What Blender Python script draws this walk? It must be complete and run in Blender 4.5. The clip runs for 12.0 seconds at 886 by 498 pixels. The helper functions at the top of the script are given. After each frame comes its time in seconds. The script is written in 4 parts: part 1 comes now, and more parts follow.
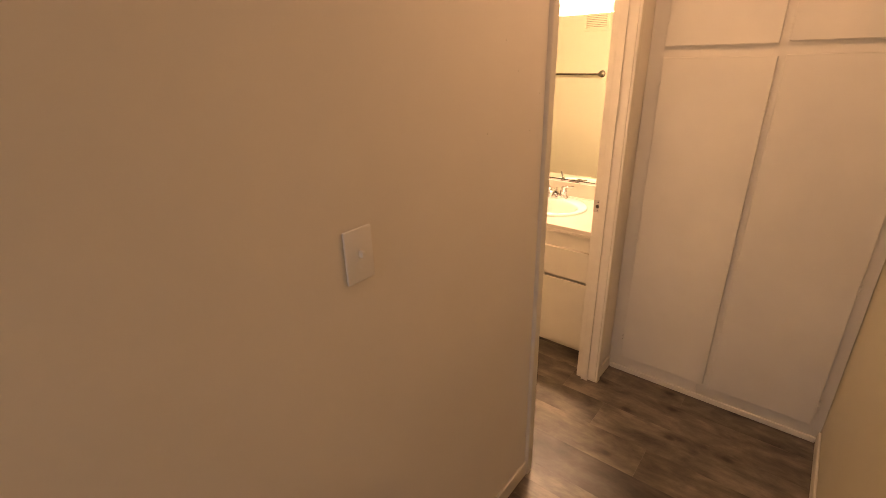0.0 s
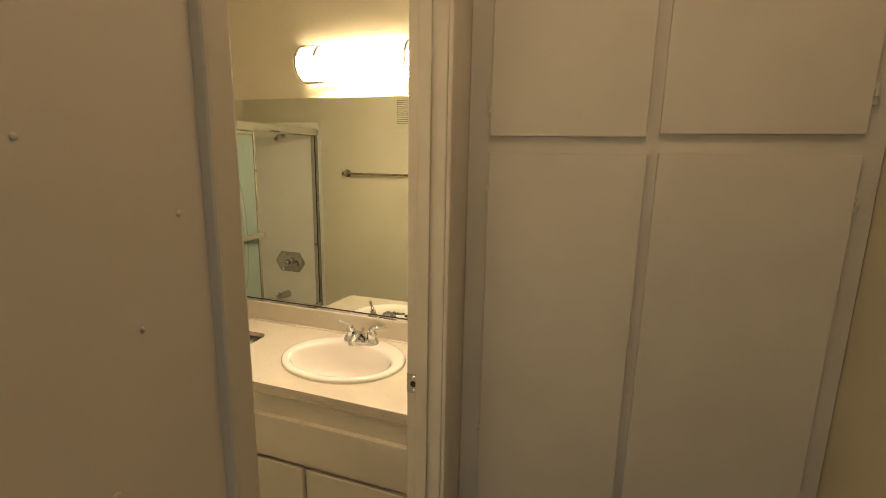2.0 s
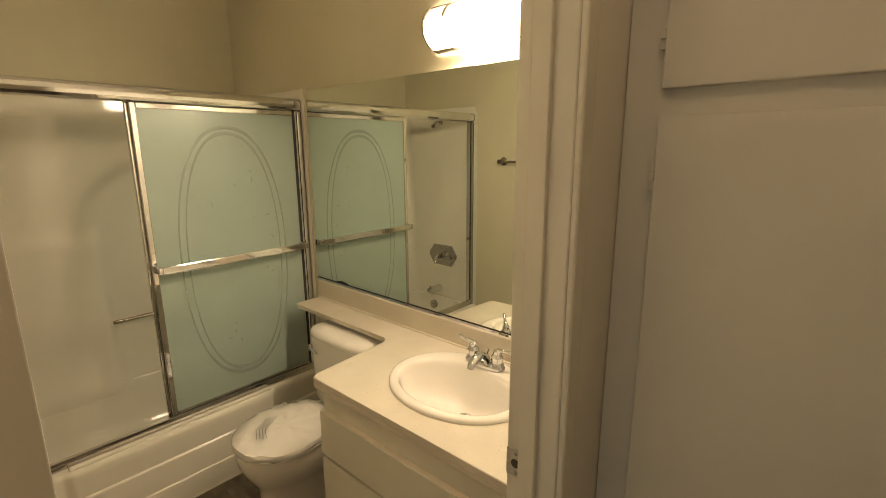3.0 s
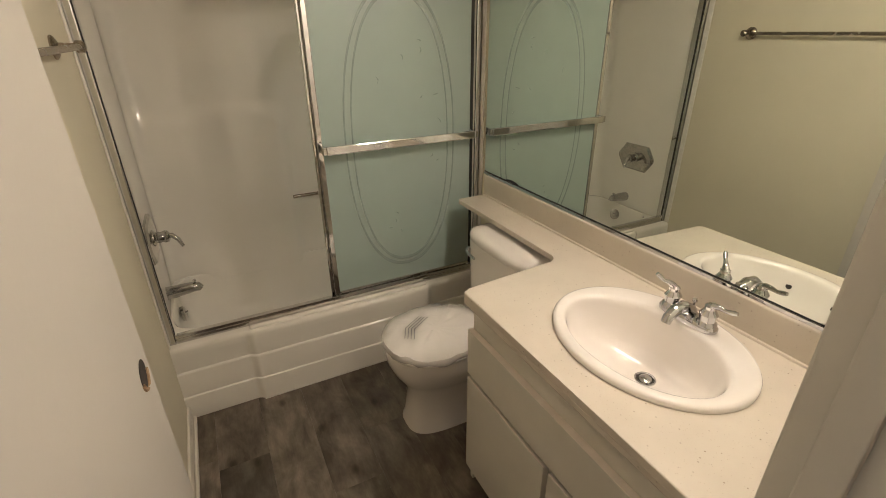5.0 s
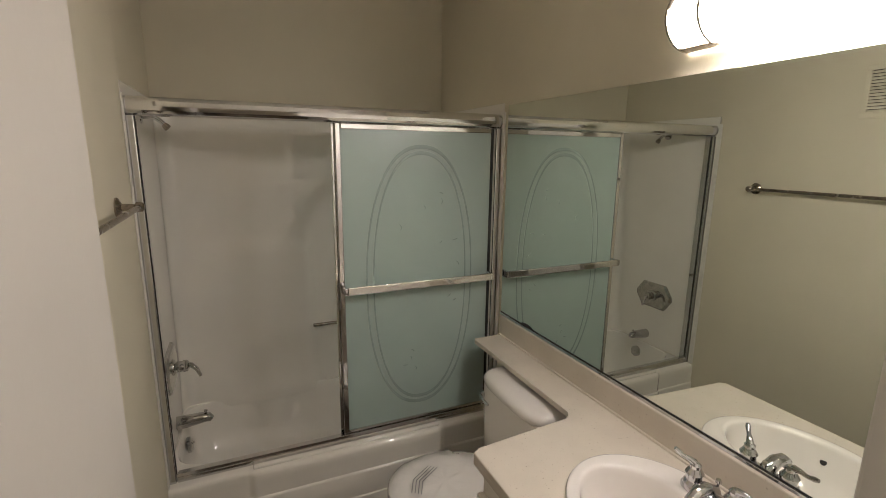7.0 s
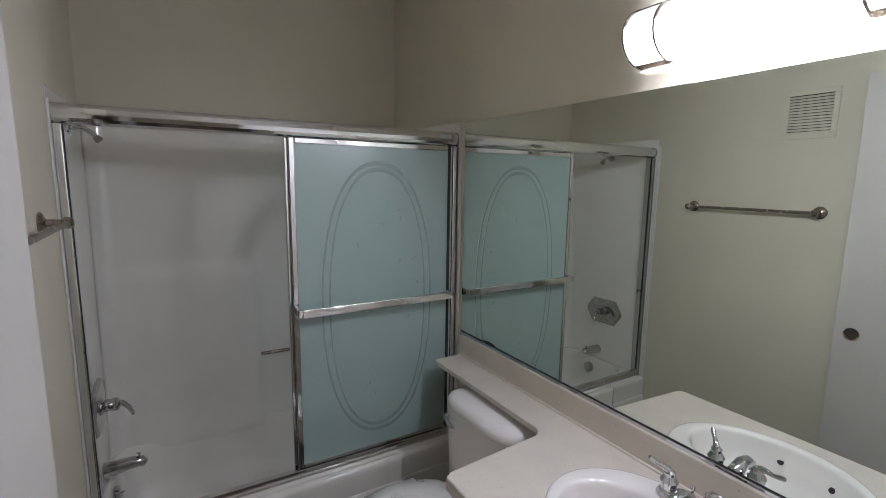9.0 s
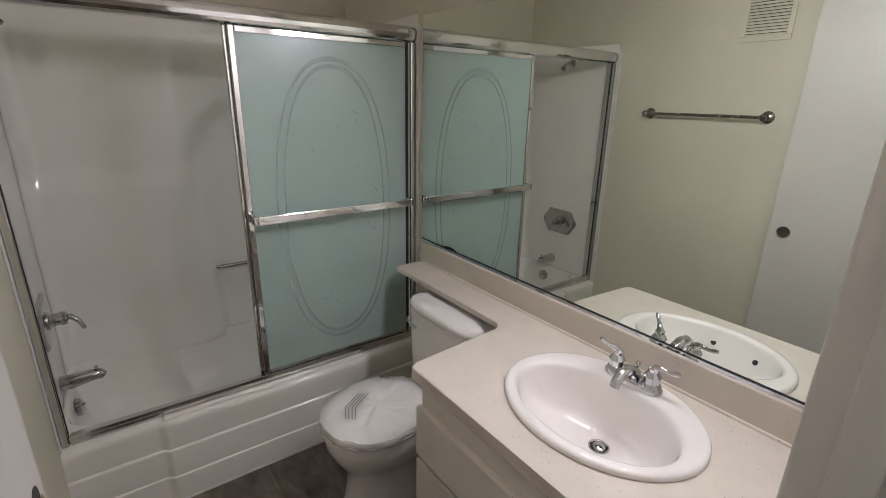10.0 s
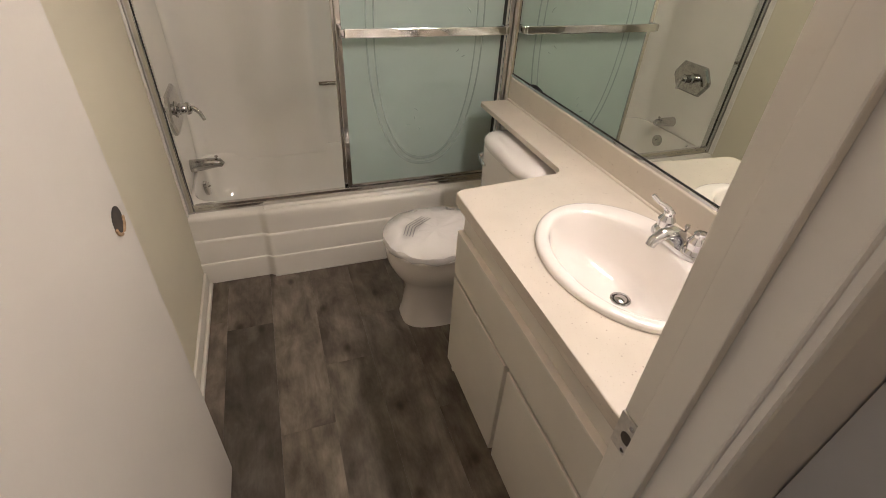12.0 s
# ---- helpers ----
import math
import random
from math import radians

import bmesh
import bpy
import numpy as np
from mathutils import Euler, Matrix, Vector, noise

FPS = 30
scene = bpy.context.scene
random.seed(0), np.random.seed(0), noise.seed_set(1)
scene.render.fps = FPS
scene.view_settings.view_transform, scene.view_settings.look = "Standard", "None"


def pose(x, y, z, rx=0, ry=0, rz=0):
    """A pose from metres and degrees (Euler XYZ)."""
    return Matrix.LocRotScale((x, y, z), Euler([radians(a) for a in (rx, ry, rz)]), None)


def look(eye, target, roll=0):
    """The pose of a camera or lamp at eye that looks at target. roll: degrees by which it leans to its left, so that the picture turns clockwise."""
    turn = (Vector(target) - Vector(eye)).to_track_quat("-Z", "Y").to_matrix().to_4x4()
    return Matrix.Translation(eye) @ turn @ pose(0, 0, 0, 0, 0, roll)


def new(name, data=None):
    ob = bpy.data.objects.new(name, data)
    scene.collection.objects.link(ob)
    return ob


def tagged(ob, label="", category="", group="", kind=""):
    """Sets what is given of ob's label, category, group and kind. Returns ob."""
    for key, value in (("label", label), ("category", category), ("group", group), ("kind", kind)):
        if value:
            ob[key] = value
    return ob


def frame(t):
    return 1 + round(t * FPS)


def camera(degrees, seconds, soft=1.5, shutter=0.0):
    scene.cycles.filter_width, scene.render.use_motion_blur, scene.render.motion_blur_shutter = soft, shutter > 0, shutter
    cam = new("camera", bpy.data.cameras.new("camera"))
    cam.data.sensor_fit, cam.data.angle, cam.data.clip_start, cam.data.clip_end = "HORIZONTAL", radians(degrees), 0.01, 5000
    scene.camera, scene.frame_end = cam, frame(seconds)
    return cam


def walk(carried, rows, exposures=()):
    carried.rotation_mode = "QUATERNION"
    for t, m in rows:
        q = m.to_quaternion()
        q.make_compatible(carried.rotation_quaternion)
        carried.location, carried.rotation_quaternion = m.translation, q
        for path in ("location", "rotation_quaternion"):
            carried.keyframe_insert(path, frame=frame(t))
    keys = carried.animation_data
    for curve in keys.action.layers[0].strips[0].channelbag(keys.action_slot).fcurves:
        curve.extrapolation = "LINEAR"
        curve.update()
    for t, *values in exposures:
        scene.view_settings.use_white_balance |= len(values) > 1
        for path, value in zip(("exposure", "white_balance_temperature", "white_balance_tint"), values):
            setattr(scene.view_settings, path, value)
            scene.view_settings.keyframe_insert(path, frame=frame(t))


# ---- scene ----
cam = camera(87.4, 12.0, soft=0.6)
PATH = [
    (0, (2.465, -1.285, 1.628), (1.283, 0.133, 0.858), -1.7),
    (0.5, (2.319, -1.162, 1.638), (1.433, 0.515, 1.004), -1.3),
    (1, (2.239, -0.900, 1.621), (1.621, 0.935, 1.120), -0.5),
    (1.5, (2.208, -0.629, 1.594), (1.725, 1.268, 1.185), 0.7),
    (2, (2.170, -0.342, 1.576), (1.520, 1.509, 1.191), 1.1),
    (2.5, (2.122, -0.105, 1.560), (1.167, 1.610, 1.174), 0.3),
    (3, (2.113, 0.086, 1.544), (0.821, 1.552, 1.116), -0.3),
    (3.5, (2.036, 0.194, 1.501), (0.539, 1.413, 0.976), 0.0),
    (3.7, (1.992, 0.217, 1.476), (0.454, 1.367, 0.918), -0.0),
    (5.3, (1.832, 0.309, 1.480), (0.208, 1.083, 0.605), -0.7),
    (5.5, (1.830, 0.316, 1.491), (0.189, 1.074, 0.635), -0.6),
    (6, (1.827, 0.328, 1.529), (0.133, 1.082, 0.778), -0.2),
    (6.5, (1.843, 0.320, 1.572), (0.090, 1.093, 0.999), 0.3),
    (7, (1.849, 0.320, 1.611), (0.059, 1.115, 1.206), 0.7),
    (7.2, (1.852, 0.318, 1.619), (0.052, 1.120, 1.273), 0.9),
    (8.8, (1.791, 0.287, 1.584), (0.061, 1.258, 1.332), 0.8),
    (9, (1.791, 0.282, 1.569), (0.091, 1.294, 1.277), 0.8),
    (9.5, (1.784, 0.275, 1.528), (0.165, 1.363, 1.089), 0.9),
    (10, (1.781, 0.272, 1.496), (0.248, 1.402, 0.883), 1.2),
    (10.5, (1.782, 0.279, 1.463), (0.340, 1.410, 0.662), 1.7),
    (11, (1.771, 0.281, 1.447), (0.414, 1.391, 0.474), 2.3),
    (11.5, (1.788, 0.304, 1.422), (0.455, 1.249, 0.269), 2.9),
    (12, (1.916, 0.429, 1.439), (0.406, 1.009, 0.263), 3.5),
]
EXPOSURES = [
    (0.0, 2.2, 10500, 46), (0.5, 1.95, 9550, 39), (1.0, 1.55, 9000, 30), (1.5, 1.25, 8500, 23), (2.0, 1.15, 8200, 16), (2.5, 1.1, 7900, 13), (3.0, 1.05, 7900, 14), (3.7, 1.02, 7080, 15.5), (5.3, 0.9, 6150, 21),
    (6.5, 0.68, 5700, 23), (7.2, 0.54, 5550, 21), (8.8, 0.47, 4700, 23), (9.5, 0.62, 4830, 22.5), (10.5, 0.92, 5250, 24), (12.0, 1.2, 5750, 25),
]
walk(cam, [(t, look(eye, target, roll)) for t, eye, target, roll in PATH], EXPOSURES)

# ---- light and exposure ----
world = bpy.data.worlds.new("world")
scene.world = world
world.use_nodes = True
sky = world.node_tree.nodes.new("ShaderNodeTexSky")
sky.sky_type, sky.sun_disc = "NISHITA", False
sky.sun_elevation, sky.sun_rotation = radians(35), radians(120)
world.node_tree.links.new(sky.outputs[0], world.node_tree.nodes["Background"].inputs[0])
world.node_tree.nodes["Background"].inputs[1].default_value = 0.10

LAMP_COLOUR, LAMP_STRENGTH = (1.0, 0.885, 0.68), 38.0
# glow of the hall's added ceiling lamp, which is out of view
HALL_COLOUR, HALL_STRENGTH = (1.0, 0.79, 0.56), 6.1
# area lamp added behind the view as cool daylight; its window is unseen
unseen_window_light = new("unseen_window_light", bpy.data.lights.new("unseen_window_light", "AREA"))
unseen_window_light.data.shape, unseen_window_light.data.size, unseen_window_light.data.size_y = "RECTANGLE", 0.66, 1.1
unseen_window_light.data.energy, unseen_window_light.data.color = 2.2, (0.50, 0.74, 1.0)
unseen_window_light.matrix_world = look((2.27, -4.19, 1.45), (2.27, 0.0, 1.3))


# ---- materials ----
def material(name, colour, rough=0.5, metal=0.0, vary=0.06, scale=6.0, bump=0.0, bump_scale=200.0, stain=0.0, coat=0.0, spec=0.5):
    """Painted, moulded or metal surface: base colour with two scales of variation and a fine relief."""
    m = bpy.data.materials.new(name)
    m.use_nodes = True
    n, l = m.node_tree.nodes, m.node_tree.links
    b = n["Principled BSDF"]
    b.inputs["Metallic"].default_value = metal
    b.inputs["Coat Weight"].default_value = coat
    b.inputs["Specular IOR Level"].default_value = spec
    geo = n.new("ShaderNodeNewGeometry")
    big = n.new("ShaderNodeTexNoise")
    big.inputs["Scale"].default_value, big.inputs["Detail"].default_value = scale, 5.0
    l.new(geo.outputs["Position"], big.inputs["Vector"])
    ramp = n.new("ShaderNodeValToRGB")
    ramp.color_ramp.elements[0].position, ramp.color_ramp.elements[1].position = 0.3, 0.7
    lo = [c * (1 - vary) for c in colour]
    hi = [min(1.0, c * (1 + vary * 0.5)) for c in colour]
    ramp.color_ramp.elements[0].color, ramp.color_ramp.elements[1].color = (*lo, 1), (*hi, 1)
    l.new(big.outputs["Fac"], ramp.inputs["Fac"])
    out = ramp.outputs["Color"]
    if stain:
        sp = n.new("ShaderNodeTexNoise")
        sp.inputs["Scale"].default_value, sp.inputs["Detail"].default_value = scale * 9, 8.0
        l.new(geo.outputs["Position"], sp.inputs["Vector"])
        sr = n.new("ShaderNodeValToRGB")
        sr.color_ramp.elements[0].position, sr.color_ramp.elements[1].position = 0.62, 0.78
        sr.color_ramp.elements[0].color, sr.color_ramp.elements[1].color = (0, 0, 0, 1), (stain, stain, stain, 1)
        l.new(sp.outputs["Fac"], sr.inputs["Fac"])
        mix = n.new("ShaderNodeMix")
        mix.data_type = "RGBA"
        l.new(sr.outputs["Color"], mix.inputs["Factor"])
        l.new(out, mix.inputs["A"])
        mix.inputs["B"].default_value = (colour[0] * 0.55, colour[1] * 0.5, colour[2] * 0.4, 1)
        out = mix.outputs["Result"]
    l.new(out, b.inputs["Base Color"])
    mr = n.new("ShaderNodeMapRange")
    mr.inputs["To Min"].default_value, mr.inputs["To Max"].default_value = max(0.0, rough - 0.06), min(1.0, rough + 0.06)
    l.new(big.outputs["Fac"], mr.inputs["Value"])
    l.new(mr.outputs["Result"], b.inputs["Roughness"])
    if bump:
        fine = n.new("ShaderNodeTexNoise")
        fine.inputs["Scale"].default_value, fine.inputs["Detail"].default_value = bump_scale, 3.0
        l.new(geo.outputs["Position"], fine.inputs["Vector"])
        bp = n.new("ShaderNodeBump")
        bp.inputs["Strength"].default_value, bp.inputs["Distance"].default_value = bump, 0.002
        l.new(fine.outputs["Fac"], bp.inputs["Height"])
        l.new(bp.outputs["Normal"], b.inputs["Normal"])
    return m


def lamp_material(name, colour, strength):
    m = bpy.data.materials.new(name)
    m.use_nodes = True
    b = m.node_tree.nodes["Principled BSDF"]
    b.inputs["Base Color"].default_value = (0.9, 0.9, 0.88, 1)
    b.inputs["Emission Color"].default_value, b.inputs["Emission Strength"].default_value = (*colour, 1), strength
    return m


def frosted_material():
    """Obscure shower glass: scatters light, green-tinted, with a soft sheen."""
    m = bpy.data.materials.new("frosted_glass")
    m.use_nodes = True
    n, l = m.node_tree.nodes, m.node_tree.links
    n.remove(n["Principled BSDF"])
    geo = n.new("ShaderNodeNewGeometry")
    noi = n.new("ShaderNodeTexNoise")
    noi.inputs["Scale"].default_value, noi.inputs["Detail"].default_value = 7.0, 6.0
    l.new(geo.outputs["Position"], noi.inputs["Vector"])
    ramp = n.new("ShaderNodeValToRGB")
    ramp.color_ramp.elements[0].color, ramp.color_ramp.elements[1].color = (0.64, 0.72, 0.675, 1), (0.70, 0.78, 0.735, 1)
    l.new(noi.outputs["Fac"], ramp.inputs["Fac"])
    dif, tra, glo = n.new("ShaderNodeBsdfDiffuse"), n.new("ShaderNodeBsdfTranslucent"), n.new("ShaderNodeBsdfGlossy")
    l.new(ramp.outputs["Color"], dif.inputs["Color"])
    l.new(ramp.outputs["Color"], tra.inputs["Color"])
    glo.inputs["Roughness"].default_value = 0.28
    a, c = n.new("ShaderNodeMixShader"), n.new("ShaderNodeMixShader")
    a.inputs[0].default_value, c.inputs[0].default_value = 0.6, 0.06
    l.new(dif.outputs[0], a.inputs[1]), l.new(tra.outputs[0], a.inputs[2])
    l.new(a.outputs[0], c.inputs[1]), l.new(glo.outputs[0], c.inputs[2])
    l.new(c.outputs[0], n["Material Output"].inputs["Surface"])
    return m


def film_material():
    """Clear crumpled plastic film."""
    m = bpy.data.materials.new("plastic_film")
    m.use_nodes = True
    n, l = m.node_tree.nodes, m.node_tree.links
    n.remove(n["Principled BSDF"])
    tr, dif, glo = n.new("ShaderNodeBsdfTransparent"), n.new("ShaderNodeBsdfDiffuse"), n.new("ShaderNodeBsdfGlossy")
    dif.inputs["Color"].default_value = (0.95, 0.92, 0.87, 1)
    glo.inputs["Roughness"].default_value = 0.12
    fr = n.new("ShaderNodeFresnel")
    fr.inputs["IOR"].default_value = 1.25
    geo = n.new("ShaderNodeNewGeometry")
    warp = n.new("ShaderNodeTexNoise")
    warp.inputs["Scale"].default_value, warp.inputs["Detail"].default_value = 26.0, 4.0
    l.new(geo.outputs["Position"], warp.inputs["Vector"])
    bp = n.new("ShaderNodeBump")
    bp.inputs["Strength"].default_value, bp.inputs["Distance"].default_value = 0.9, 0.006
    l.new(warp.outputs["Fac"], bp.inputs["Height"])
    for sh in (fr, dif, glo):
        l.new(bp.outputs["Normal"], sh.inputs["Normal"])
    a, c = n.new("ShaderNodeMixShader"), n.new("ShaderNodeMixShader")
    a.inputs[0].default_value = 0.30
    l.new(tr.outputs[0], a.inputs[1]), l.new(dif.outputs[0], a.inputs[2])
    l.new(fr.outputs[0], c.inputs[0])
    l.new(a.outputs[0], c.inputs[1]), l.new(glo.outputs[0], c.inputs[2])
    l.new(c.outputs[0], n["Material Output"].inputs["Surface"])
    return m


def plank_material():
    """Grey-brown vinyl plank: board-to-board tone, long streaks, blotches and a few knots."""
    m = bpy.data.materials.new("vinyl_plank")
    m.use_nodes = True
    n, l = m.node_tree.nodes, m.node_tree.links
    b = n["Principled BSDF"]
    geo, info = n.new("ShaderNodeNewGeometry"), n.new("ShaderNodeObjectInfo")
    shift = n.new("ShaderNodeVectorMath")
    shift.operation = "MULTIPLY_ADD"
    l.new(info.outputs["Random"], shift.inputs[0])
    shift.inputs[1].default_value = (17.0, 9.0, 5.0)
    l.new(geo.outputs["Position"], shift.inputs[2])

    def noise_of(stretch, scale, detail, rough=0.6):
        mp = n.new("ShaderNodeMapping")
        mp.inputs["Scale"].default_value = stretch
        l.new(shift.outputs[0], mp.inputs["Vector"])
        t = n.new("ShaderNodeTexNoise")
        t.inputs["Scale"].default_value, t.inputs["Detail"].default_value, t.inputs["Roughness"].default_value = scale, detail, rough
        t.inputs["Distortion"].default_value = 0.25
        l.new(mp.outputs[0], t.inputs["Vector"])
        return t.outputs["Fac"]

    def ramp_of(fac, stops):
        r = n.new("ShaderNodeValToRGB")
        while len(r.color_ramp.elements) < len(stops):
            r.color_ramp.elements.new(0.5)
        for e, (p, c) in zip(r.color_ramp.elements, stops):
            e.position, e.color = p, (*c, 1)
        l.new(fac, r.inputs["Fac"])
        return r.outputs["Color"]

    def mix_of(kind, fac, a, c):
        x = n.new("ShaderNodeMix")
        x.data_type, x.blend_type = "RGBA", kind
        x.inputs["Factor"].default_value = fac
        l.new(a, x.inputs["A"]), l.new(c, x.inputs["B"])
        return x.outputs["Result"]

    blotch = ramp_of(noise_of((1.5, 3.0, 1.0), 3.6, 7.0, 0.62), [(0.32, (0.064, 0.051, 0.038)), (0.5, (0.146, 0.121, 0.093)), (0.68, (0.255, 0.218, 0.173))])
    streak = ramp_of(noise_of((1.6, 22.0, 1.0), 4.0, 8.0, 0.7), [(0.3, (0.66, 0.65, 0.64)), (0.55, (1.0, 1.0, 1.0)), (0.8, (1.12, 1.11, 1.10))])
    col = mix_of("MULTIPLY", 0.5, blotch, streak)
    vor = n.new("ShaderNodeTexVoronoi")
    vm = n.new("ShaderNodeMapping")
    vm.inputs["Scale"].default_value = (2.6, 4.2, 1.0)
    l.new(shift.outputs[0], vm.inputs["Vector"])
    l.new(vm.outputs[0], vor.inputs["Vector"])
    vor.voronoi_dimensions = "2D"
    vor.inputs["Scale"].default_value = 1.0
    knot = ramp_of(vor.outputs["Distance"], [(0.0, (0.12, 0.10, 0.09)), (0.04, (0.35, 0.32, 0.29)), (0.075, (0.78, 0.75, 0.71)), (0.16, (1.0, 1.0, 1.0))])
    col = mix_of("MULTIPLY", 0.9, col, knot)
    col = mix_of("MULTIPLY", 1.0, col, info.outputs["Color"])
    l.new(col, b.inputs["Base Color"])
    b.inputs["Roughness"].default_value = 0.42
    bp = n.new("ShaderNodeBump")
    bp.inputs["Strength"].default_value, bp.inputs["Distance"].default_value = 0.25, 0.001
    l.new(noise_of((2.0, 60.0, 1.0), 5.0, 6.0), bp.inputs["Height"])
    l.new(bp.outputs["Normal"], b.inputs["Normal"])
    return m


def counter_material():
    """Cast cream counter with fine brown and pale flecks under a worn gloss."""
    m = material("cultured_marble", (0.68, 0.615, 0.52), 0.22, vary=0.05, scale=9.0, coat=0.2)
    n, l = m.node_tree.nodes, m.node_tree.links
    b = n["Principled BSDF"]
    old = b.inputs["Base Color"].links[0].from_socket
    geo = n.new("ShaderNodeNewGeometry")
    for size, thresh, colour in ((150.0, 0.085, (0.42, 0.33, 0.24)), (55.0, 0.06, (0.20, 0.14, 0.09))):
        v = n.new("ShaderNodeTexVoronoi")
        v.inputs["Scale"].default_value = size
        l.new(geo.outputs["Position"], v.inputs["Vector"])
        r = n.new("ShaderNodeValToRGB")
        r.color_ramp.elements[0].position, r.color_ramp.elements[1].position = thresh, thresh + 0.06
        r.color_ramp.elements[0].color, r.color_ramp.elements[1].color = (1, 1, 1, 1), (0, 0, 0, 1)
        l.new(v.outputs["Distance"], r.inputs["Fac"])
        mask = n.new("ShaderNodeTexNoise")
        mask.inputs["Scale"].default_value = 14.0
        l.new(geo.outputs["Position"], mask.inputs["Vector"])
        mul = n.new("ShaderNodeMath")
        mul.operation = "MULTIPLY"
        l.new(r.outputs["Color"], mul.inputs[0]), l.new(mask.outputs["Fac"], mul.inputs[1])
        x = n.new("ShaderNodeMix")
        x.data_type = "RGBA"
        l.new(mul.outputs[0], x.inputs["Factor"]), l.new(old, x.inputs["A"])
        x.inputs["B"].default_value = (*colour, 1)
        old = x.outputs["Result"]
    l.new(old, b.inputs["Base Color"])
    return m


HALLPAINT = material("hall_paint", (0.77, 0.73, 0.665), 0.5, vary=0.05, scale=2.0, bump=0.10, bump_scale=110.0)
WALL = material("wall_paint", (0.67, 0.617, 0.475), 0.55, vary=0.05, scale=2.5, bump=0.12, bump_scale=130.0)
TRIM = material("trim_paint", (0.74, 0.70, 0.61), 0.42, vary=0.05, scale=8.0, bump=0.15, bump_scale=60.0, stain=0.10)
CABINET = material("cabinet_paint", (0.73, 0.69, 0.60), 0.45, vary=0.05, scale=5.0, bump=0.2, bump_scale=90.0)
DOORPAINT = material("door_paint", (0.60, 0.56, 0.50), 0.38, vary=0.04, scale=3.0, bump=0.15, bump_scale=70.0)
CEILING = material("ceiling_paint", (0.78, 0.74, 0.66), 0.8, vary=0.04, scale=4.0, bump=0.6, bump_scale=90.0)
ACRYLIC = material("white_acrylic", (0.865, 0.83, 0.755), 0.08, vary=0.03, scale=4.0, coat=0.3)
PORCELAIN = material("porcelain", (0.86, 0.815, 0.765), 0.07, vary=0.02, scale=5.0, coat=0.5)
CHROME = material("chrome", (0.62, 0.62, 0.63), 0.04, 1.0, vary=0.04, scale=30.0)
POLISHED = material("polished_frame", (0.72, 0.72, 0.71), 0.07, 1.0, vary=0.05, scale=18.0)
SATIN = material("aluminium", (0.74, 0.73, 0.71), 0.13, 1.0, vary=0.10, scale=20.0)
DULL = material("dull_chrome", (0.56, 0.55, 0.53), 0.12, 1.0, vary=0.15, scale=40.0)
# light on the vanity's top edges, put into a pale colour
LIT_EDGE = material("lit_edge_colour", (0.93, 0.85, 0.75), 0.5, vary=0.08, scale=20.0)
NICKEL = material("brushed_nickel", (0.38, 0.33, 0.27), 0.26, 1.0, vary=0.08, scale=40.0)
RUBBER = material("black_seal", (0.025, 0.025, 0.025), 0.5, vary=0.1)
PLATE = material("switch_plastic", (0.80, 0.79, 0.76), 0.30, vary=0.02)
# shade inside the door's bore and latch hole, put into a dark brown
BORE = material("bore_shade", (0.055, 0.045, 0.036), 0.8, vary=0.3, scale=60.0)
# near-black for the shade in drain, overflow and vent; also the floor's base
DARK = material("dark_void", (0.03, 0.025, 0.02), 0.8)
RAWWOOD = material("raw_wood", (0.42, 0.28, 0.16), 0.8, vary=0.25, scale=60.0)
STRIKE = material("paint_smeared_steel", (0.60, 0.565, 0.50), 0.45, 0.25, vary=0.25, scale=90.0, bump=0.5, bump_scale=150.0, stain=0.9)
BRASS = material("worn_steel", (0.55, 0.50, 0.42), 0.35, 1.0, vary=0.2, scale=80.0)
INK = material("grey_ink", (0.10, 0.10, 0.10), 0.6)
CAULK = material("caulk", (0.76, 0.73, 0.67), 0.5, vary=0.08, scale=30.0)
ETCH = material("etched_line", (0.40, 0.485, 0.455), 0.5, vary=0.10, scale=20.0)
PUTTY = material("filler_spot", (0.80, 0.77, 0.70), 0.7)
FROST, FILM, PLANK, COUNTER = frosted_material(), film_material(), plank_material(), counter_material()
MIRROR = material("mirror_silver", (0.81, 0.85, 0.785), 0.0, 1.0, vary=0.0)
MIRROR.node_tree.nodes["Principled BSDF"].inputs["Roughness"].links and MIRROR.node_tree.links.remove(MIRROR.node_tree.nodes["Principled BSDF"].inputs["Roughness"].links[0])
MIRROR.node_tree.nodes["Principled BSDF"].inputs["Roughness"].default_value = 0.0
DIFFUSER = lamp_material("lit_diffuser", LAMP_COLOUR, LAMP_STRENGTH)
RETURN = lamp_material("lit_diffuser_return", LAMP_COLOUR, 0.8)
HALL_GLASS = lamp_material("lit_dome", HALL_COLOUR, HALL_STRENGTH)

# ---- mesh helpers ----
BASE = {}


def thing(name, at, label, category, group=""):
    """An Empty at a thing's base; its parts are given in world places."""
    ob = new(name)
    ob.empty_display_size = 0.05
    ob.location = at
    BASE[ob] = Vector(at)
    return tagged(ob, label, category, group)


def part(name, bm, mat, parent=None, label="", smooth=False):
    """Links a bmesh, given in world places, as one mesh object, under its thing or part."""
    base = BASE.get(parent, Vector((0, 0, 0)))
    bmesh.ops.translate(bm, verts=bm.verts, vec=-base)
    bmesh.ops.recalc_face_normals(bm, faces=bm.faces)
    me = bpy.data.meshes.new(name)
    bm.to_mesh(me)
    bm.free()
    me.materials.append(mat)
    if smooth:
        me.shade_smooth()
        me.set_sharp_from_angle(angle=radians(40))
    ob = new(name, me)
    ob.parent = parent
    BASE[ob] = base
    return tagged(ob, label)


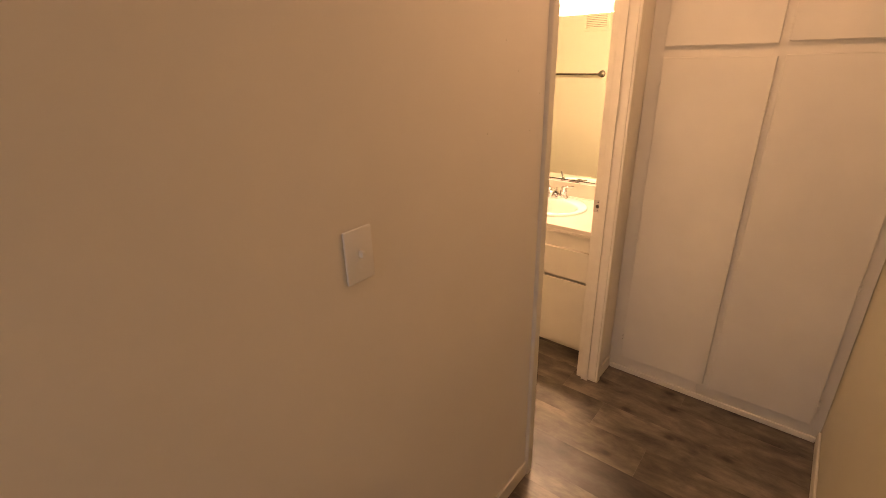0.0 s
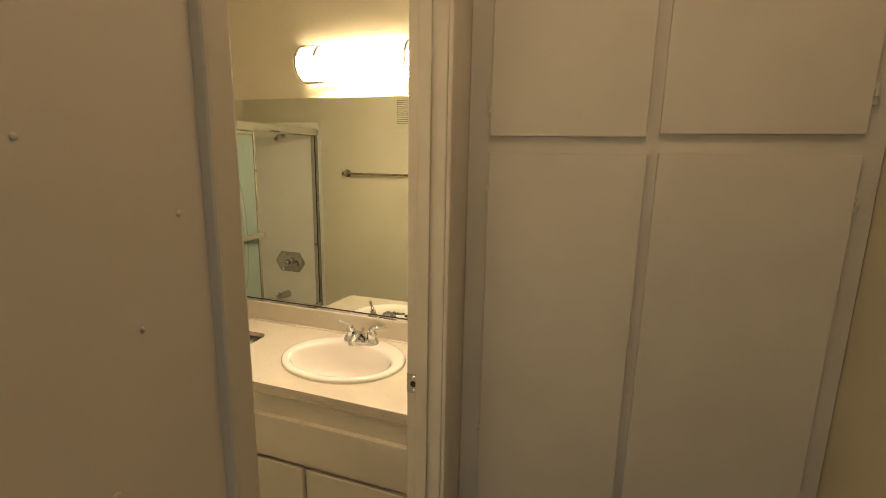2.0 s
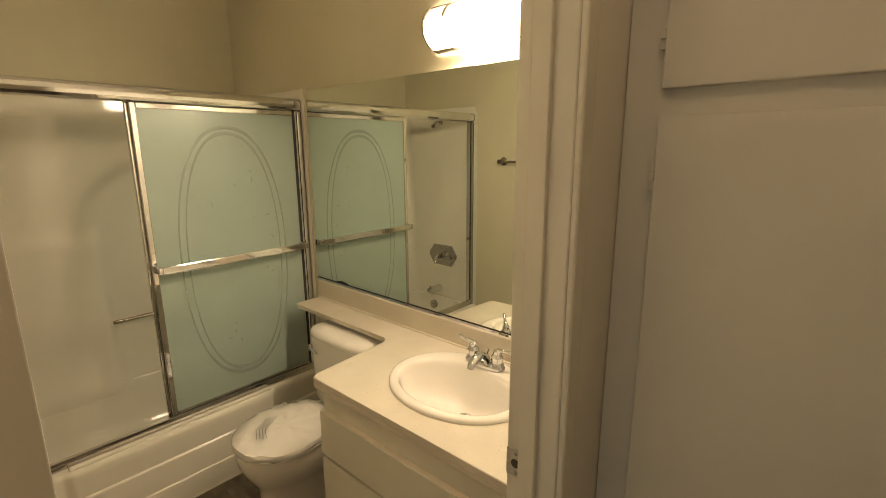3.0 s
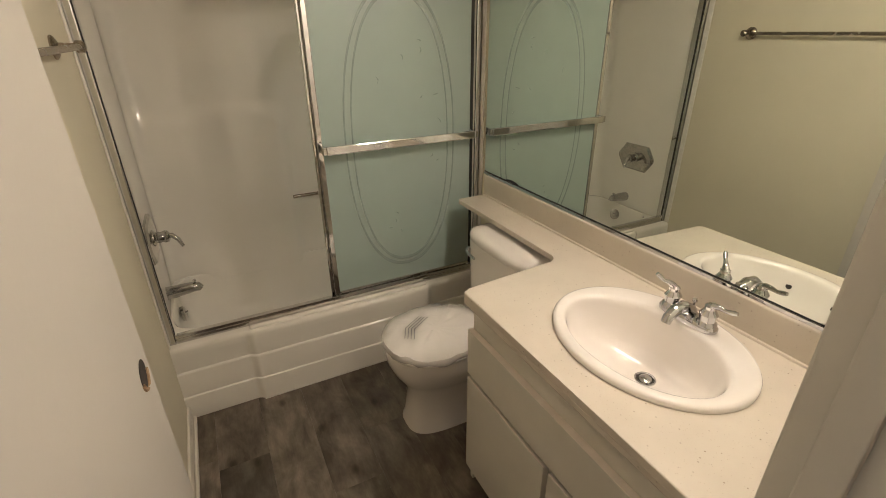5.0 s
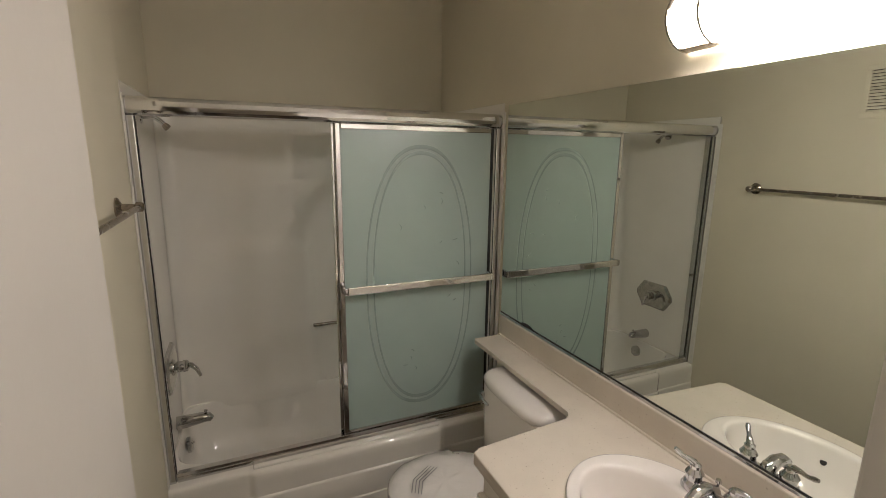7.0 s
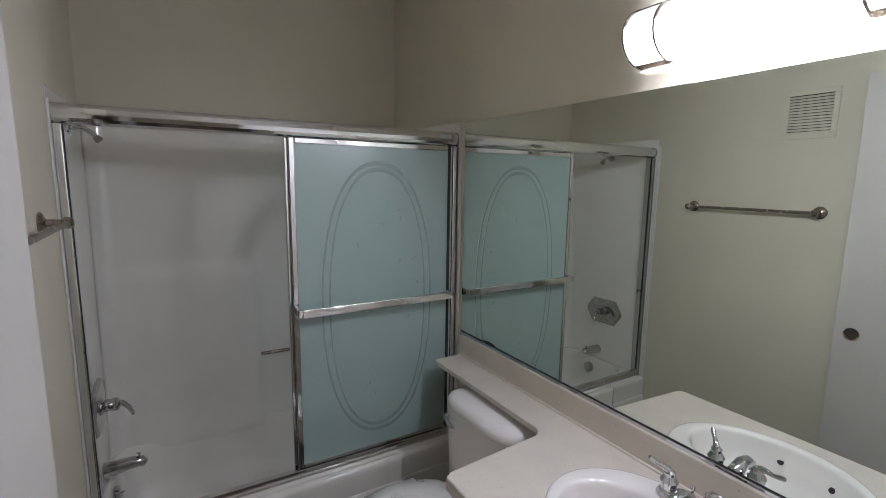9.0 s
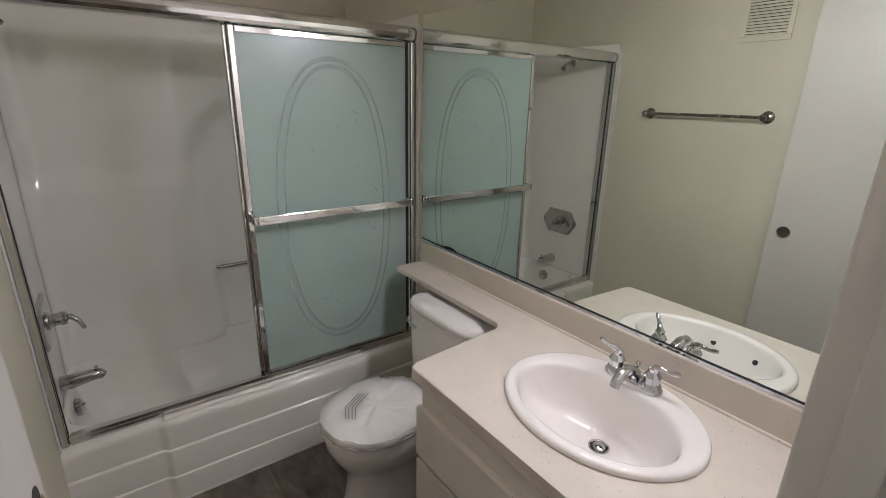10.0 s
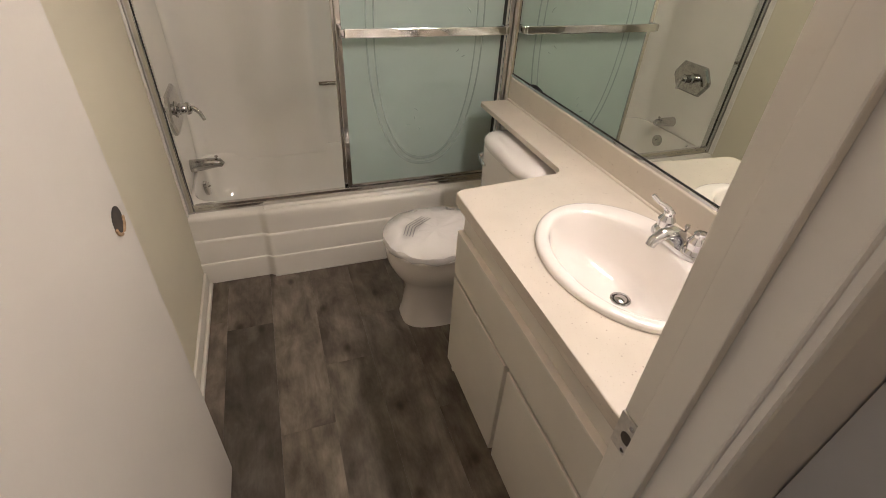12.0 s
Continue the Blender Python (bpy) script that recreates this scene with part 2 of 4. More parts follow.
def solid(name, bm, mat, label, category, kind="", smooth=False):
    """A thing that is one mesh."""
    return tagged(part(name, bm, mat, None, label, smooth), label, category, kind=kind)


def add_box(bm, x0, x1, y0, y1, z0, z1, bevel=0.0, segs=2):
    made = bmesh.ops.create_cube(bm, size=1.0)["verts"]
    for v in made:
        v.co = Vector(((x0 + x1) / 2 + v.co.x * (x1 - x0), (y0 + y1) / 2 + v.co.y * (y1 - y0), (z0 + z1) / 2 + v.co.z * (z1 - z0)))
    if bevel:
        edges = list({e for v in made for e in v.link_edges})
        bmesh.ops.bevel(bm, geom=edges, offset=bevel, segments=segs, affect="EDGES", profile=0.5)
    return bm


def box(x0, x1, y0, y1, z0, z1, bevel=0.0, segs=2):
    return add_box(bmesh.new(), x0, x1, y0, y1, z0, z1, bevel, segs)


def loft(bm, loops, close=True, cap0=True, cap1=True):
    """Skins a row of loops of equal length."""
    rings = [[bm.verts.new(p) for p in loop] for loop in loops]
    n = len(rings[0])
    for a, b in zip(rings, rings[1:]):
        for i in range(n if close else n - 1):
            j = (i + 1) % n
            bm.faces.new((a[i], a[j], b[j], b[i]))
    if close and cap0:
        bm.faces.new(list(reversed(rings[0])))
    if close and cap1:
        bm.faces.new(rings[-1])
    return bm


def tube(bm, points, radii, n=14, flat=1.0):
    """A round bar through points; radii one or one each; flat squashes it along its second axis."""
    pts = [Vector(p) for p in points]
    radii = radii if isinstance(radii, (list, tuple)) else [radii] * len(pts)
    up = Vector((0, 0, 1))
    first = (pts[1] - pts[0]).normalized()
    if abs(first.dot(up)) > 0.9:
        up = Vector((1, 0, 0))
    loops = []
    for i, p in enumerate(pts):
        d = (pts[min(i + 1, len(pts) - 1)] - pts[max(i - 1, 0)]).normalized()
        side = d.cross(up).normalized()
        over = side.cross(d)
        loops.append([p + radii[i] * (math.cos(a) * side + flat * math.sin(a) * over) for a in (2 * math.pi * k / n for k in range(n))])
    return loft(bm, loops)


def turned(bm, base, axis, profile, n=24):
    """A body of revolution: profile rows of (height along the axis, radius)."""
    axis = Vector(axis).normalized()
    side = axis.orthogonal().normalized()
    over = axis.cross(side)
    base = Vector(base)
    loops = [[base + h * axis + r * (math.cos(a) * side + math.sin(a) * over) for a in (2 * math.pi * k / n for k in range(n))] for h, r in profile]
    return loft(bm, loops)


def oval(cx, cy, z, a, b, n=48, p=2.0):
    """A superellipse loop at a height."""
    out = []
    for k in range(n):
        t = 2 * math.pi * k / n
        c, s = math.cos(t), math.sin(t)
        out.append((cx + a * math.copysign(abs(c) ** (2 / p), c), cy + b * math.copysign(abs(s) ** (2 / p), s), z))
    return out


# ---- the plan ----
W = 1.422          # bathroom from the towel-bar wall to the mirror wall
BACK = -0.70       # back of the tub alcove
XB, XH = 1.692, 1.787   # bathroom and hall faces of the partition
XR = 2.73          # far wall of the hall
YC = 0.946         # face of the closet's frame
YS = -4.2         # unseen end that closes the hall behind
ZC = 2.55          # ceiling
D0, D1, DTOP = 0.060, 0.749, 2.03   # doorway


def structure(name, bm, mat, label):
    return solid(name, bm, mat, label, "structure", "structure")


bm = box(0.02, XB, -0.12, 0.0, 0, ZC)
add_box(bm, BACK - 0.12, 0.02, -0.12, -0.016, 0, ZC)
structure("wall_south", bm, WALL, "cream painted bathroom wall with an orange-peel finish")
bm = box(0.02, XB, W, W + 0.12, 0, ZC)
add_box(bm, BACK - 0.12, 0.02, W + 0.016, W + 0.12, 0, ZC)
structure("wall_north", bm, WALL, "cream painted bathroom wall behind mirror and vanity")
structure("wall_west", box(BACK - 0.12, BACK - 0.016, -0.016, W + 0.016, 0, ZC), WALL, "cream painted wall behind the bathtub")
bm = box(XB, XH, YS, D0 - 0.018, 0, ZC)
add_box(bm, XB, XH, D1 + 0.018, W + 0.12, 0, ZC)
add_box(bm, XB, XH, D0 - 0.018, D1 + 0.018, DTOP + 0.018, ZC)
structure("wall_partition", bm, HALLPAINT, "cream painted partition wall with the bathroom doorway through it")
structure("wall_hall_east", box(XR, XR + 0.12, YS - 0.12, YC + 0.6, 0, ZC), WALL, "cream painted hall wall")
# unseen wall, added to close the hall and hold the window opening
bm = box(XB, 1.93, YS - 0.12, YS, 0, ZC)
add_box(bm, 2.61, XR, YS - 0.12, YS, 0, ZC)
add_box(bm, 1.93, 2.61, YS - 0.12, YS, 0, 0.88)
add_box(bm, 1.93, 2.61, YS - 0.12, YS, 2.02, ZC)
structure("wall_hall_south", bm, WALL, "unseen end wall added to close the hall, with a window opening")
structure("wall_closet_back", box(XH, XR, YC + 0.5, YC + 0.6, 0, ZC), WALL, "plain wall behind the linen closet")
bm = box(BACK - 0.12, XH, -0.12, W + 0.12, ZC, ZC + 0.1)
add_box(bm, XH, XR + 0.12, YS - 0.12, YC + 0.6, ZC, ZC + 0.1)
add_box(bm, XB, XH, YS - 0.12, -0.12, ZC, ZC + 0.1)
structure("ceiling", bm, CEILING, "off-white textured ceiling")
bm = box(BACK - 0.12, XH, -0.12, W + 0.12, -0.12, -0.004)
add_box(bm, XH, XR + 0.12, YS - 0.12, YC + 0.6, -0.12, -0.004)
add_box(bm, XB, XH, YS - 0.12, -0.12, -0.12, -0.004)
floor = structure("floor", bm, DARK, "grey-brown wood-look vinyl plank floor")

# ---- doorway: jamb, stop, casing ----
jamb = thing("door_frame", (XB, D0, 0), "off-white painted wooden door frame of the bathroom", "door frame")
tagged(jamb, kind="structure")
for y0, y1 in ((D0 - 0.018, D0), (D1, D1 + 0.018)):
    part("jamb", box(XB - 0.004, XH + 0.004, y0, y1, 0, DTOP, 0.004, 3), TRIM, jamb)
part("head_jamb", box(XB - 0.004, XH + 0.004, D0 - 0.018, D1 + 0.018, DTOP, DTOP + 0.018, 0.002), TRIM, jamb)
part("stop", box(XB + 0.026, XB + 0.060, D0, D0 + 0.011, 0, DTOP - 0.011, 0.002), TRIM, jamb)
part("stop", box(XB + 0.026, XB + 0.060, D1 - 0.011, D1, 0, DTOP - 0.011, 0.002), TRIM, jamb)
part("stop", box(XB + 0.026, XB + 0.060, D0, D1, DTOP - 0.011, DTOP, 0.002), TRIM, jamb)

for side in (0, 1):
    y0, y1 = (D0 - 0.042, D0 - 0.004) if side == 0 else (D1 + 0.004, D1 + 0.042)
    prof = [(0.0, 0.011), (0.002, 0.0135), (0.005, 0.0145), (0.033, 0.0155), (0.0365, 0.0145), (0.038, 0.012), (0.038, 0.0)]
    bm = bmesh.new()
    loops = []
    for z in (0.0, DTOP + 0.06):
        pts = [(XH, y0 + 0.038 if side == 0 else y0, z)]
        for s, h in prof:
            y = (y0 + 0.038 - s) if side == 0 else (y0 + s)
            pts.append((XH + h, y, z))
        loops.append(pts)
    loft(bm, loops)
    part("casing", bm, TRIM, jamb)
part("casing", box(XH, XH + 0.015, D0 - 0.003, D1 + 0.003, DTOP + 0.004, DTOP + 0.06, 0.003), TRIM, jamb)
part("casing", box(XB - 0.014, XB, D0 - 0.054, D0 - 0.004, 0, DTOP + 0.06, 0.003), TRIM, jamb)

strike = thing("strike_plate", (1.709, D1, 0.965), "worn steel strike plate with paint on the door jamb", "strike plate")
bm = box(1.6895, 1.728, D1 - 0.0035, D1 - 0.0005, 0.937, 0.994, 0.0008)
part("plate", bm, STRIKE, strike)
bm = bmesh.new()
turned(bm, (1.709, D1 - 0.0036, 0.965), (0, -1, 0), [(0, 0.009), (0.0006, 0.009)], 18)
part("latch_hole", bm, BORE, strike, "dark latch hole")
for z in (0.945, 0.985):
    bm = bmesh.new()
    turned(bm, (1.710, D1 - 0.0035, z), (0, -1, 0), [(0, 0.004), (0.0012, 0.003)], 10)
    part("screw", bm, CHROME, strike)

# ---- bathroom door, open against the towel-bar wall ----
door = thing("door", (1.688, 0.097, 0.0), "flat white painted bathroom door, open, its knob missing", "door")
LEAF = 0.687
door.matrix_world = pose(1.688, 0.097, 0.0, 0, 0, -0.3)
BASE[door] = Vector((0, 0, 0))
bm = box(-LEAF, -0.004, -0.012, 0.023, 0.012, 2.015, 0.0015)
leaf = part("leaf", bm, DOORPAINT, door)
# flat disc on the leaf, its dark colour giving the bore's depth
bm = bmesh.new()
turned(bm, (-LEAF + 0.06, 0.0232, 0.957), (0, 1, 0), [(0, 0.027), (0.0008, 0.027)], 28)
hole = part("knob_bore", bm, BORE, leaf, "round empty bore where the knob was")
bm = bmesh.new()
tube(bm, [(-LEAF + 0.06 + 0.0255 * math.cos(a), 0.0242, 0.957 + 0.0255 * math.sin(a)) for a in [math.pi * (1.05 + 0.9 * k / 12) for k in range(13)]], 0.0036, 6)
part("bore_edge", bm, RAWWOOD, leaf, "raw wood rim of the bore")
part("latch_face", box(-LEAF - 0.0012, -LEAF + 0.001, -0.006, 0.017, 0.93, 0.985, 0.0004), BRASS, door)
for z in (0.25, 1.05, 1.80):
    bm = bmesh.new()
    tube(bm, [(0.004, 0.026, z - 0.045), (0.004, 0.026, z + 0.045)], 0.006, 10)
    part("hinge", bm, BRASS, door)

# ---- bathtub and surround ----
tub = thing("bathtub", (-0.33, W / 2, 0), "glossy white alcove bathtub with a ribbed, stepped apron", "bathtub")


def apron_front(y):
    """How far the apron's middle panel stands out along the tub."""
    k = lambda v: v * v * (3 - 2 * v)
    up = k(min(1, max(0, (y - 0.275) / 0.035)))
    down = k(min(1, max(0, (W - 0.275 - y) / 0.035)))
    return 0.040 + 0.016 * up * down


section = [(0.004, 0.012), (0.100, 0.012), (0.110, 0.010), (0.114, 0.004), (0.120, 0.004), (0.222, 0.004), (0.228, 0.002), (0.232, -0.004), (0.30, -0.004), (0.325, -0.004), (0.338, -0.008), (0.345, -0.018)]
ys = [0.0, 0.1, 0.2, 0.26] + [0.27 + 0.005 * k for k in range(10)] + [0.4, 0.55, 0.7, 0.85, 1.0, 1.1] + [W - 0.315 + 0.005 * k for k in range(10)] + [1.25, 1.35, W]
bm = bmesh.new()
loft(bm, [[(apron_front(y) + dx, y, z) for z, dx in section] + [(-0.05, y, 0.345), (-0.05, y, 0.004)] for y in ys])
part("apron", bm, ACRYLIC, tub, smooth=True)
bm = bmesh.new()
cx, hx = -0.3515, 0.2515
loops = [oval(cx, W / 2, 0.20, hx + 0.04, W / 2, 64, 40)]
loops += [oval(cx, W / 2, 0.345, hx + 0.04, W / 2, 64, 40)]
for z, inset in ((0.346, 0.010), (0.336, 0.016), (0.28, 0.022), (0.18, 0.042), (0.10, 0.075), (0.075, 0.115), (0.06, 0.20)):
    loops.append(oval(cx, W / 2, z, hx + 0.035 - inset, W / 2 - inset, 64, 7))
loft(bm, loops, cap0=False)
part("basin", bm, ACRYLIC, tub, smooth=True)
part("deck", box(BACK - 0.014, -0.628, 0.001, W - 0.001, 0.30, 0.3455), ACRYLIC, tub)
part("rim_lip", box(0.0035, 0.030, 0.30, W - 0.30, 0.335, 0.357, 0.008, 4), ACRYLIC, tub, smooth=True)
part("deck", box(-0.075, -0.045, 0.001, W - 0.001, 0.30, 0.3452), ACRYLIC, tub)

surround = thing("tub_surround", (BACK, W / 2, 0.345), "glossy white moulded shower surround with ledges", "shower surround")
def soft(v):
    v = min(1.0, max(0.0, v))
    return v * v * (3 - 2 * v)


def moulding(y, z):
    """Raised fields either side of the grab-bar recess, and a cove into the tub."""
    field = max(soft((0.682 - y) / 0.05), soft((y - 0.982) / 0.05)) * soft((1.19 - z) / 0.11)
    edge = max(0.0, 0.07 - min(y, W - y))
    fillet = 0.07 - math.sqrt(max(0.0, 0.07 ** 2 - edge ** 2))
    return fillet + 0.020 * field + 0.056 * soft((0.60 - z) / 0.28) + 0.010 * soft((1.50 - z) / 0.16)


bm = bmesh.new()
cols = [0.07 * (1 - math.cos(math.pi * j / 20)) for j in range(10)] + [0.07 + (W - 0.14) * j / 80 for j in range(81)] + [W - 0.07 * (1 - math.cos(math.pi * j / 20)) for j in range(9, -1, -1)]
grid = [[bm.verts.new((BACK + moulding(y, 0.300 + 1.530 * k / 90), y, 0.300 + 1.530 * k / 90)) for y in cols] for k in range(91)]
for k in range(90):
    for j in range(len(cols) - 1):
        bm.faces.new((grid[k][j], grid[k][j + 1], grid[k + 1][j + 1], grid[k + 1][j]))
rim = [[(BACK - 0.015, 0.0, 0.300), (BACK - 0.015, W, 0.300)], [(BACK - 0.015, 0.0, 1.83), (BACK - 0.015, W, 1.83)]]
behind = [[bm.verts.new(p) for p in row] for row in rim]
bm.faces.new((behind[0][0], behind[1][0], behind[1][1], behind[0][1]))
bm.faces.new([behind[1][0], behind[1][1]] + list(reversed(grid[90])))
part("back_panel", bm, ACRYLIC, surround, smooth=True)
part("side_panel", box(BACK, 0.012, -0.0155, -0.001, 0.346, 1.83, 0.003), ACRYLIC, surround)
part("side_panel", box(BACK, 0.012, W + 0.001, W + 0.0155, 0.346, 1.83, 0.003), ACRYLIC, surround)
bm = bmesh.new()
tube(bm, [(BACK + 0.028, 0.656, 0.664), (BACK + 0.028, 0.985, 0.664)], 0.009, 14)
part("grab_bar", bm, NICKEL, surround, "short dull metal grab bar", True)

# flanges and sealant between tub unit and walls
solid("sealant_strip", box(0.0125, 0.034, 0.0005, 0.006, 0.35, 1.79, 0.002), CAULK, "white sealant strip beside the shower frame", "sealant")
solid("sealant_strip", box(0.0125, 0.034, W - 0.006, W - 0.0005, 0.35, 1.79, 0.002), CAULK, "white sealant strip beside the shower frame", "sealant")
solid("sealant_strip", box(0.064, 0.071, 0.30, 1.13, 0.0, 0.008, 0.002), CAULK, "white sealant bead along the foot of the bathtub", "sealant")

# ---- shower fittings ----
arm = thing("shower_fixture", (-0.326, 0.0, 1.735), "chrome shower arm and small shower head", "shower head")
bm = bmesh.new()
turned(bm, (-0.326, -0.001, 1.735), (0, 1, 0), [(0, 0.026), (0.004, 0.025), (0.008, 0.012)], 20)
part("flange", bm, CHROME, arm, smooth=True)
bm = bmesh.new()
tube(bm, [(-0.326, 0.0, 1.735), (-0.326, 0.022, 1.738), (-0.326, 0.045, 1.734), (-0.326, 0.065, 1.720), (-0.326, 0.078, 1.704)], 0.009, 12)
part("arm", bm, CHROME, arm, smooth=True)
bm = bmesh.new()
turned(bm, (-0.326, 0.074, 1.709), (0, 0.68, -0.73), [(0, 0.010), (0.006, 0.012), (0.014, 0.0135), (0.020, 0.014), (0.022, 0.011)], 18)
part("spray_head", bm, NICKEL, arm, smooth=True)

valve = thing("shower_valve", (-0.302, 0.0, 0.696), "chrome single-lever shower valve on an angular plate", "shower valve")
bm = bmesh.new()
plate = [(-0.09, 0.083), (0.09, 0.083), (0.14, 0.012), (0.14, -0.012), (0.09, -0.083), (-0.09, -0.083), (-0.14, -0.012), (-0.14, 0.012)]
loft(bm, [[(-0.302 + a * k, y, 0.696 + b * k) for a, b in plate] for y, k in ((-0.0005, 1.0), (0.010, 1.0), (0.017, 0.9))])
part("escutcheon", bm, DULL, valve, "angular chrome cover plate")
bm = bmesh.new()
turned(bm, (-0.302, 0.0155, 0.696), (0, 1, 0), [(0, 0.036), (0.006, 0.034), (0.012, 0.024), (0.035, 0.022), (0.042, 0.026), (0.056, 0.024), (0.062, 0.014)], 24)
part("hub", bm, DULL, valve, smooth=True)
bm = bmesh.new()
tube(bm, [(-0.302, 0.058, 0.700), (-0.297, 0.085, 0.698), (-0.292, 0.105, 0.678), (-0.287, 0.118, 0.646)], [0.012, 0.011, 0.009, 0.007], 12)
part("lever", bm, DULL, valve, smooth=True)

spout = thing("tub_spout", (-0.340, 0.0, 0.415), "chrome bathtub spout with a diverter knob", "tub spout")
bm = bmesh.new()
tube(bm, [(-0.340, 0.0, 0.412), (-0.340, 0.03, 0.413), (-0.340, 0.10, 0.418), (-0.340, 0.128, 0.416), (-0.340, 0.138, 0.405)], [0.030, 0.029, 0.024, 0.021, 0.016], 18)
part("body", bm, DULL, spout, smooth=True)
bm = bmesh.new()
turned(bm, (-0.340, 0.118, 0.435), (0, 0, 1), [(0, 0.004), (0.01, 0.004), (0.012, 0.008), (0.018, 0.007)], 12)
part("diverter", bm, DULL, spout, smooth=True)

overflow = thing("overflow_plate", (-0.378, 0.03, 0.257), "round chrome overflow plate with a trip lever", "overflow plate")
bm = bmesh.new()
turned(bm, (-0.378, 0.040, 0.272), (0, 1, 0.1), [(-0.012, 0.036), (0.002, 0.036), (0.006, 0.030), (0.007, 0.0)], 24)
part("plate", bm, DULL, overflow, smooth=True)
bm = bmesh.new()
tube(bm, [(-0.378, 0.044, 0.274), (-0.378, 0.056, 0.282)], 0.004, 8)
part("trip_lever", bm, CHROME, overflow)

# ---- sliding shower door ----
enclosure = thing("shower_door", (-0.022, W / 2, 0.346), "sliding shower door with chrome frame and frosted green glass panels, pushed open", "shower door")
prof = [(-0.046, 1.722), (-0.046, 1.778), (-0.008, 1.782), (0.002, 1.777), (0.007, 1.768), (0.009, 1.752), (0.007, 1.738), (0.002, 1.728), (-0.006, 1.722)]
bm = bmesh.new()
loft(bm, [[(x, y, z) for x, z in prof] for y in (0.002, W - 0.002)])
part("header", bm, POLISHED, enclosure, "polished metal top rail")
part("bottom_track", box(-0.046, 0.002, 0.0285, W - 0.0285, 0.347, 0.372, 0.004), SATIN, enclosure)
part("track_lip", box(-0.004, 0.003, 0.0285, W - 0.0285, 0.3725, 0.386, 0.0015), SATIN, enclosure)
part("post", box(-0.046, 0.003, 0.001, 0.027, 0.347, 1.721, 0.003), POLISHED, enclosure)
part("post", box(-0.046, 0.003, W - 0.027, W - 0.001, 0.347, 1.721, 0.003), POLISHED, enclosure)
part("bumper", box(-0.012, -0.004, 0.0275, 0.0305, 0.39, 1.72, 0.001), RUBBER, enclosure, "black rubber seal")


marks = random.Random(3)


def glass_panel(x, y0, y1, z0, z1, bar):
    """One framed pane; the front one carries the towel bar and shows its oval etching."""
    p = part("panel_glass", box(x - 0.0025, x + 0.0025, y0 + 0.018, y1 - 0.014, z0 + 0.012, z1 - 0.016), FROST, enclosure, "frosted sea-green glass pane")
    p.visible_shadow = False
    part("stile", box(x - 0.008, x + 0.008, y0, y0 + 0.022, z0, z1, 0.003), POLISHED, p)
    part("stile", box(x - 0.006, x + 0.006, y1 - 0.014, y1, z0, z1, 0.002), RUBBER, p, "dark sealing edge")
    part("rail", box(x - 0.008, x + 0.008, y0 + 0.0225, y1 - 0.0145, z1 - 0.022, z1, 0.003), POLISHED, p)
    part("rail", box(x - 0.008, x + 0.008, y0 + 0.0225, y1 - 0.0145, z0, z0 + 0.014, 0.003), SATIN, p)
    cy, cz = (y0 + y1) / 2 + 0.008, (z0 + z1) / 2
    for a, b in ((0.246, 0.582), (0.216, 0.556)):
        bm = bmesh.new()
        pts = oval(0, 0, 0, a, b, 72, 2.25)
        rings = [[(x + 0.0027, cy + u * k, cz + v * k) for u, v, _ in pts] for k in (1.0 + 0.014, 1.0 + 0.008, 1.0 - 0.008, 1.0 - 0.014)]
        for k, ring in enumerate(rings):
            rings[k] = [(px + (0.0006 if k in (1, 2) else 0.0), py, pz) for px, py, pz in ring]
        loft(bm, rings, cap0=False, cap1=False)
        part("etched_oval", bm, ETCH, p, "etched oval line", True)
    for k in range(14):
        a = marks.uniform(0, 2 * math.pi)
        yy, zz = cy + marks.uniform(0.10, 0.19) * math.cos(a), cz + marks.uniform(0.25, 0.46) * math.sin(a)
        turn, size = marks.uniform(0, 3.1), marks.uniform(0.012, 0.03)
        pts = [(x + 0.0028, yy + size * (q - 0.5) * math.cos(turn) + 0.3 * size * math.sin(3 * q) * math.sin(turn), zz + size * (q - 0.5) * math.sin(turn)) for q in (0, 0.25, 0.5, 0.75, 1.0)]
        part("etched_leaf", tube(bmesh.new(), pts, [0.0006, 0.0018, 0.0022, 0.0016, 0.0005], 6), ETCH, p, "faint etched mark")
    if bar:
        b = part("towel_bar", box(0.038, 0.050, y0 + 0.022, y1 - 0.02, 1.038, 1.072, 0.004), POLISHED, p, "flat polished towel bar")
        for y in (y0 + 0.016, y1 - 0.014):
            part("bar_bracket", box(x + 0.008, 0.049, y - 0.008, y + 0.008, 1.040, 1.070, 0.003), CHROME, b)


glass_panel(-0.014, 0.680, W - 0.034, 0.3875, 1.721, True)
glass_panel(-0.034, 0.668, W - 0.046, 0.374, 1.721, False)

# ---- toilet ----
TX = 0.485
toilet = thing("toilet", (TX, 1.0, 0.0), "white two-piece toilet standing beside the vanity", "toilet")
bm = bmesh.new()
rows = [(0.0, 0.112, 0.800, 1.26, 3.2), (0.015, 0.111, 0.803, 1.26, 3.2), (0.04, 0.106, 0.811, 1.26, 3.0), (0.13, 0.099, 0.820, 1.26, 2.8), (0.19, 0.104, 0.815, 1.27, 2.6), (0.235, 0.130, 0.790, 1.28, 2.45), (0.28, 0.156, 0.762, 1.29, 2.35), (0.32, 0.168, 0.746, 1.30, 2.3), (0.36, 0.171, 0.742, 1.30, 2.3), (0.375, 0.166, 0.747, 1.295, 2.3)]
loft(bm, [oval(TX, (a + b) / 2, z, h, (b - a) / 2, 40, p) for z, h, a, b, p in rows])
part("bowl", bm, PORCELAIN, toilet, smooth=True)
bm = bmesh.new()
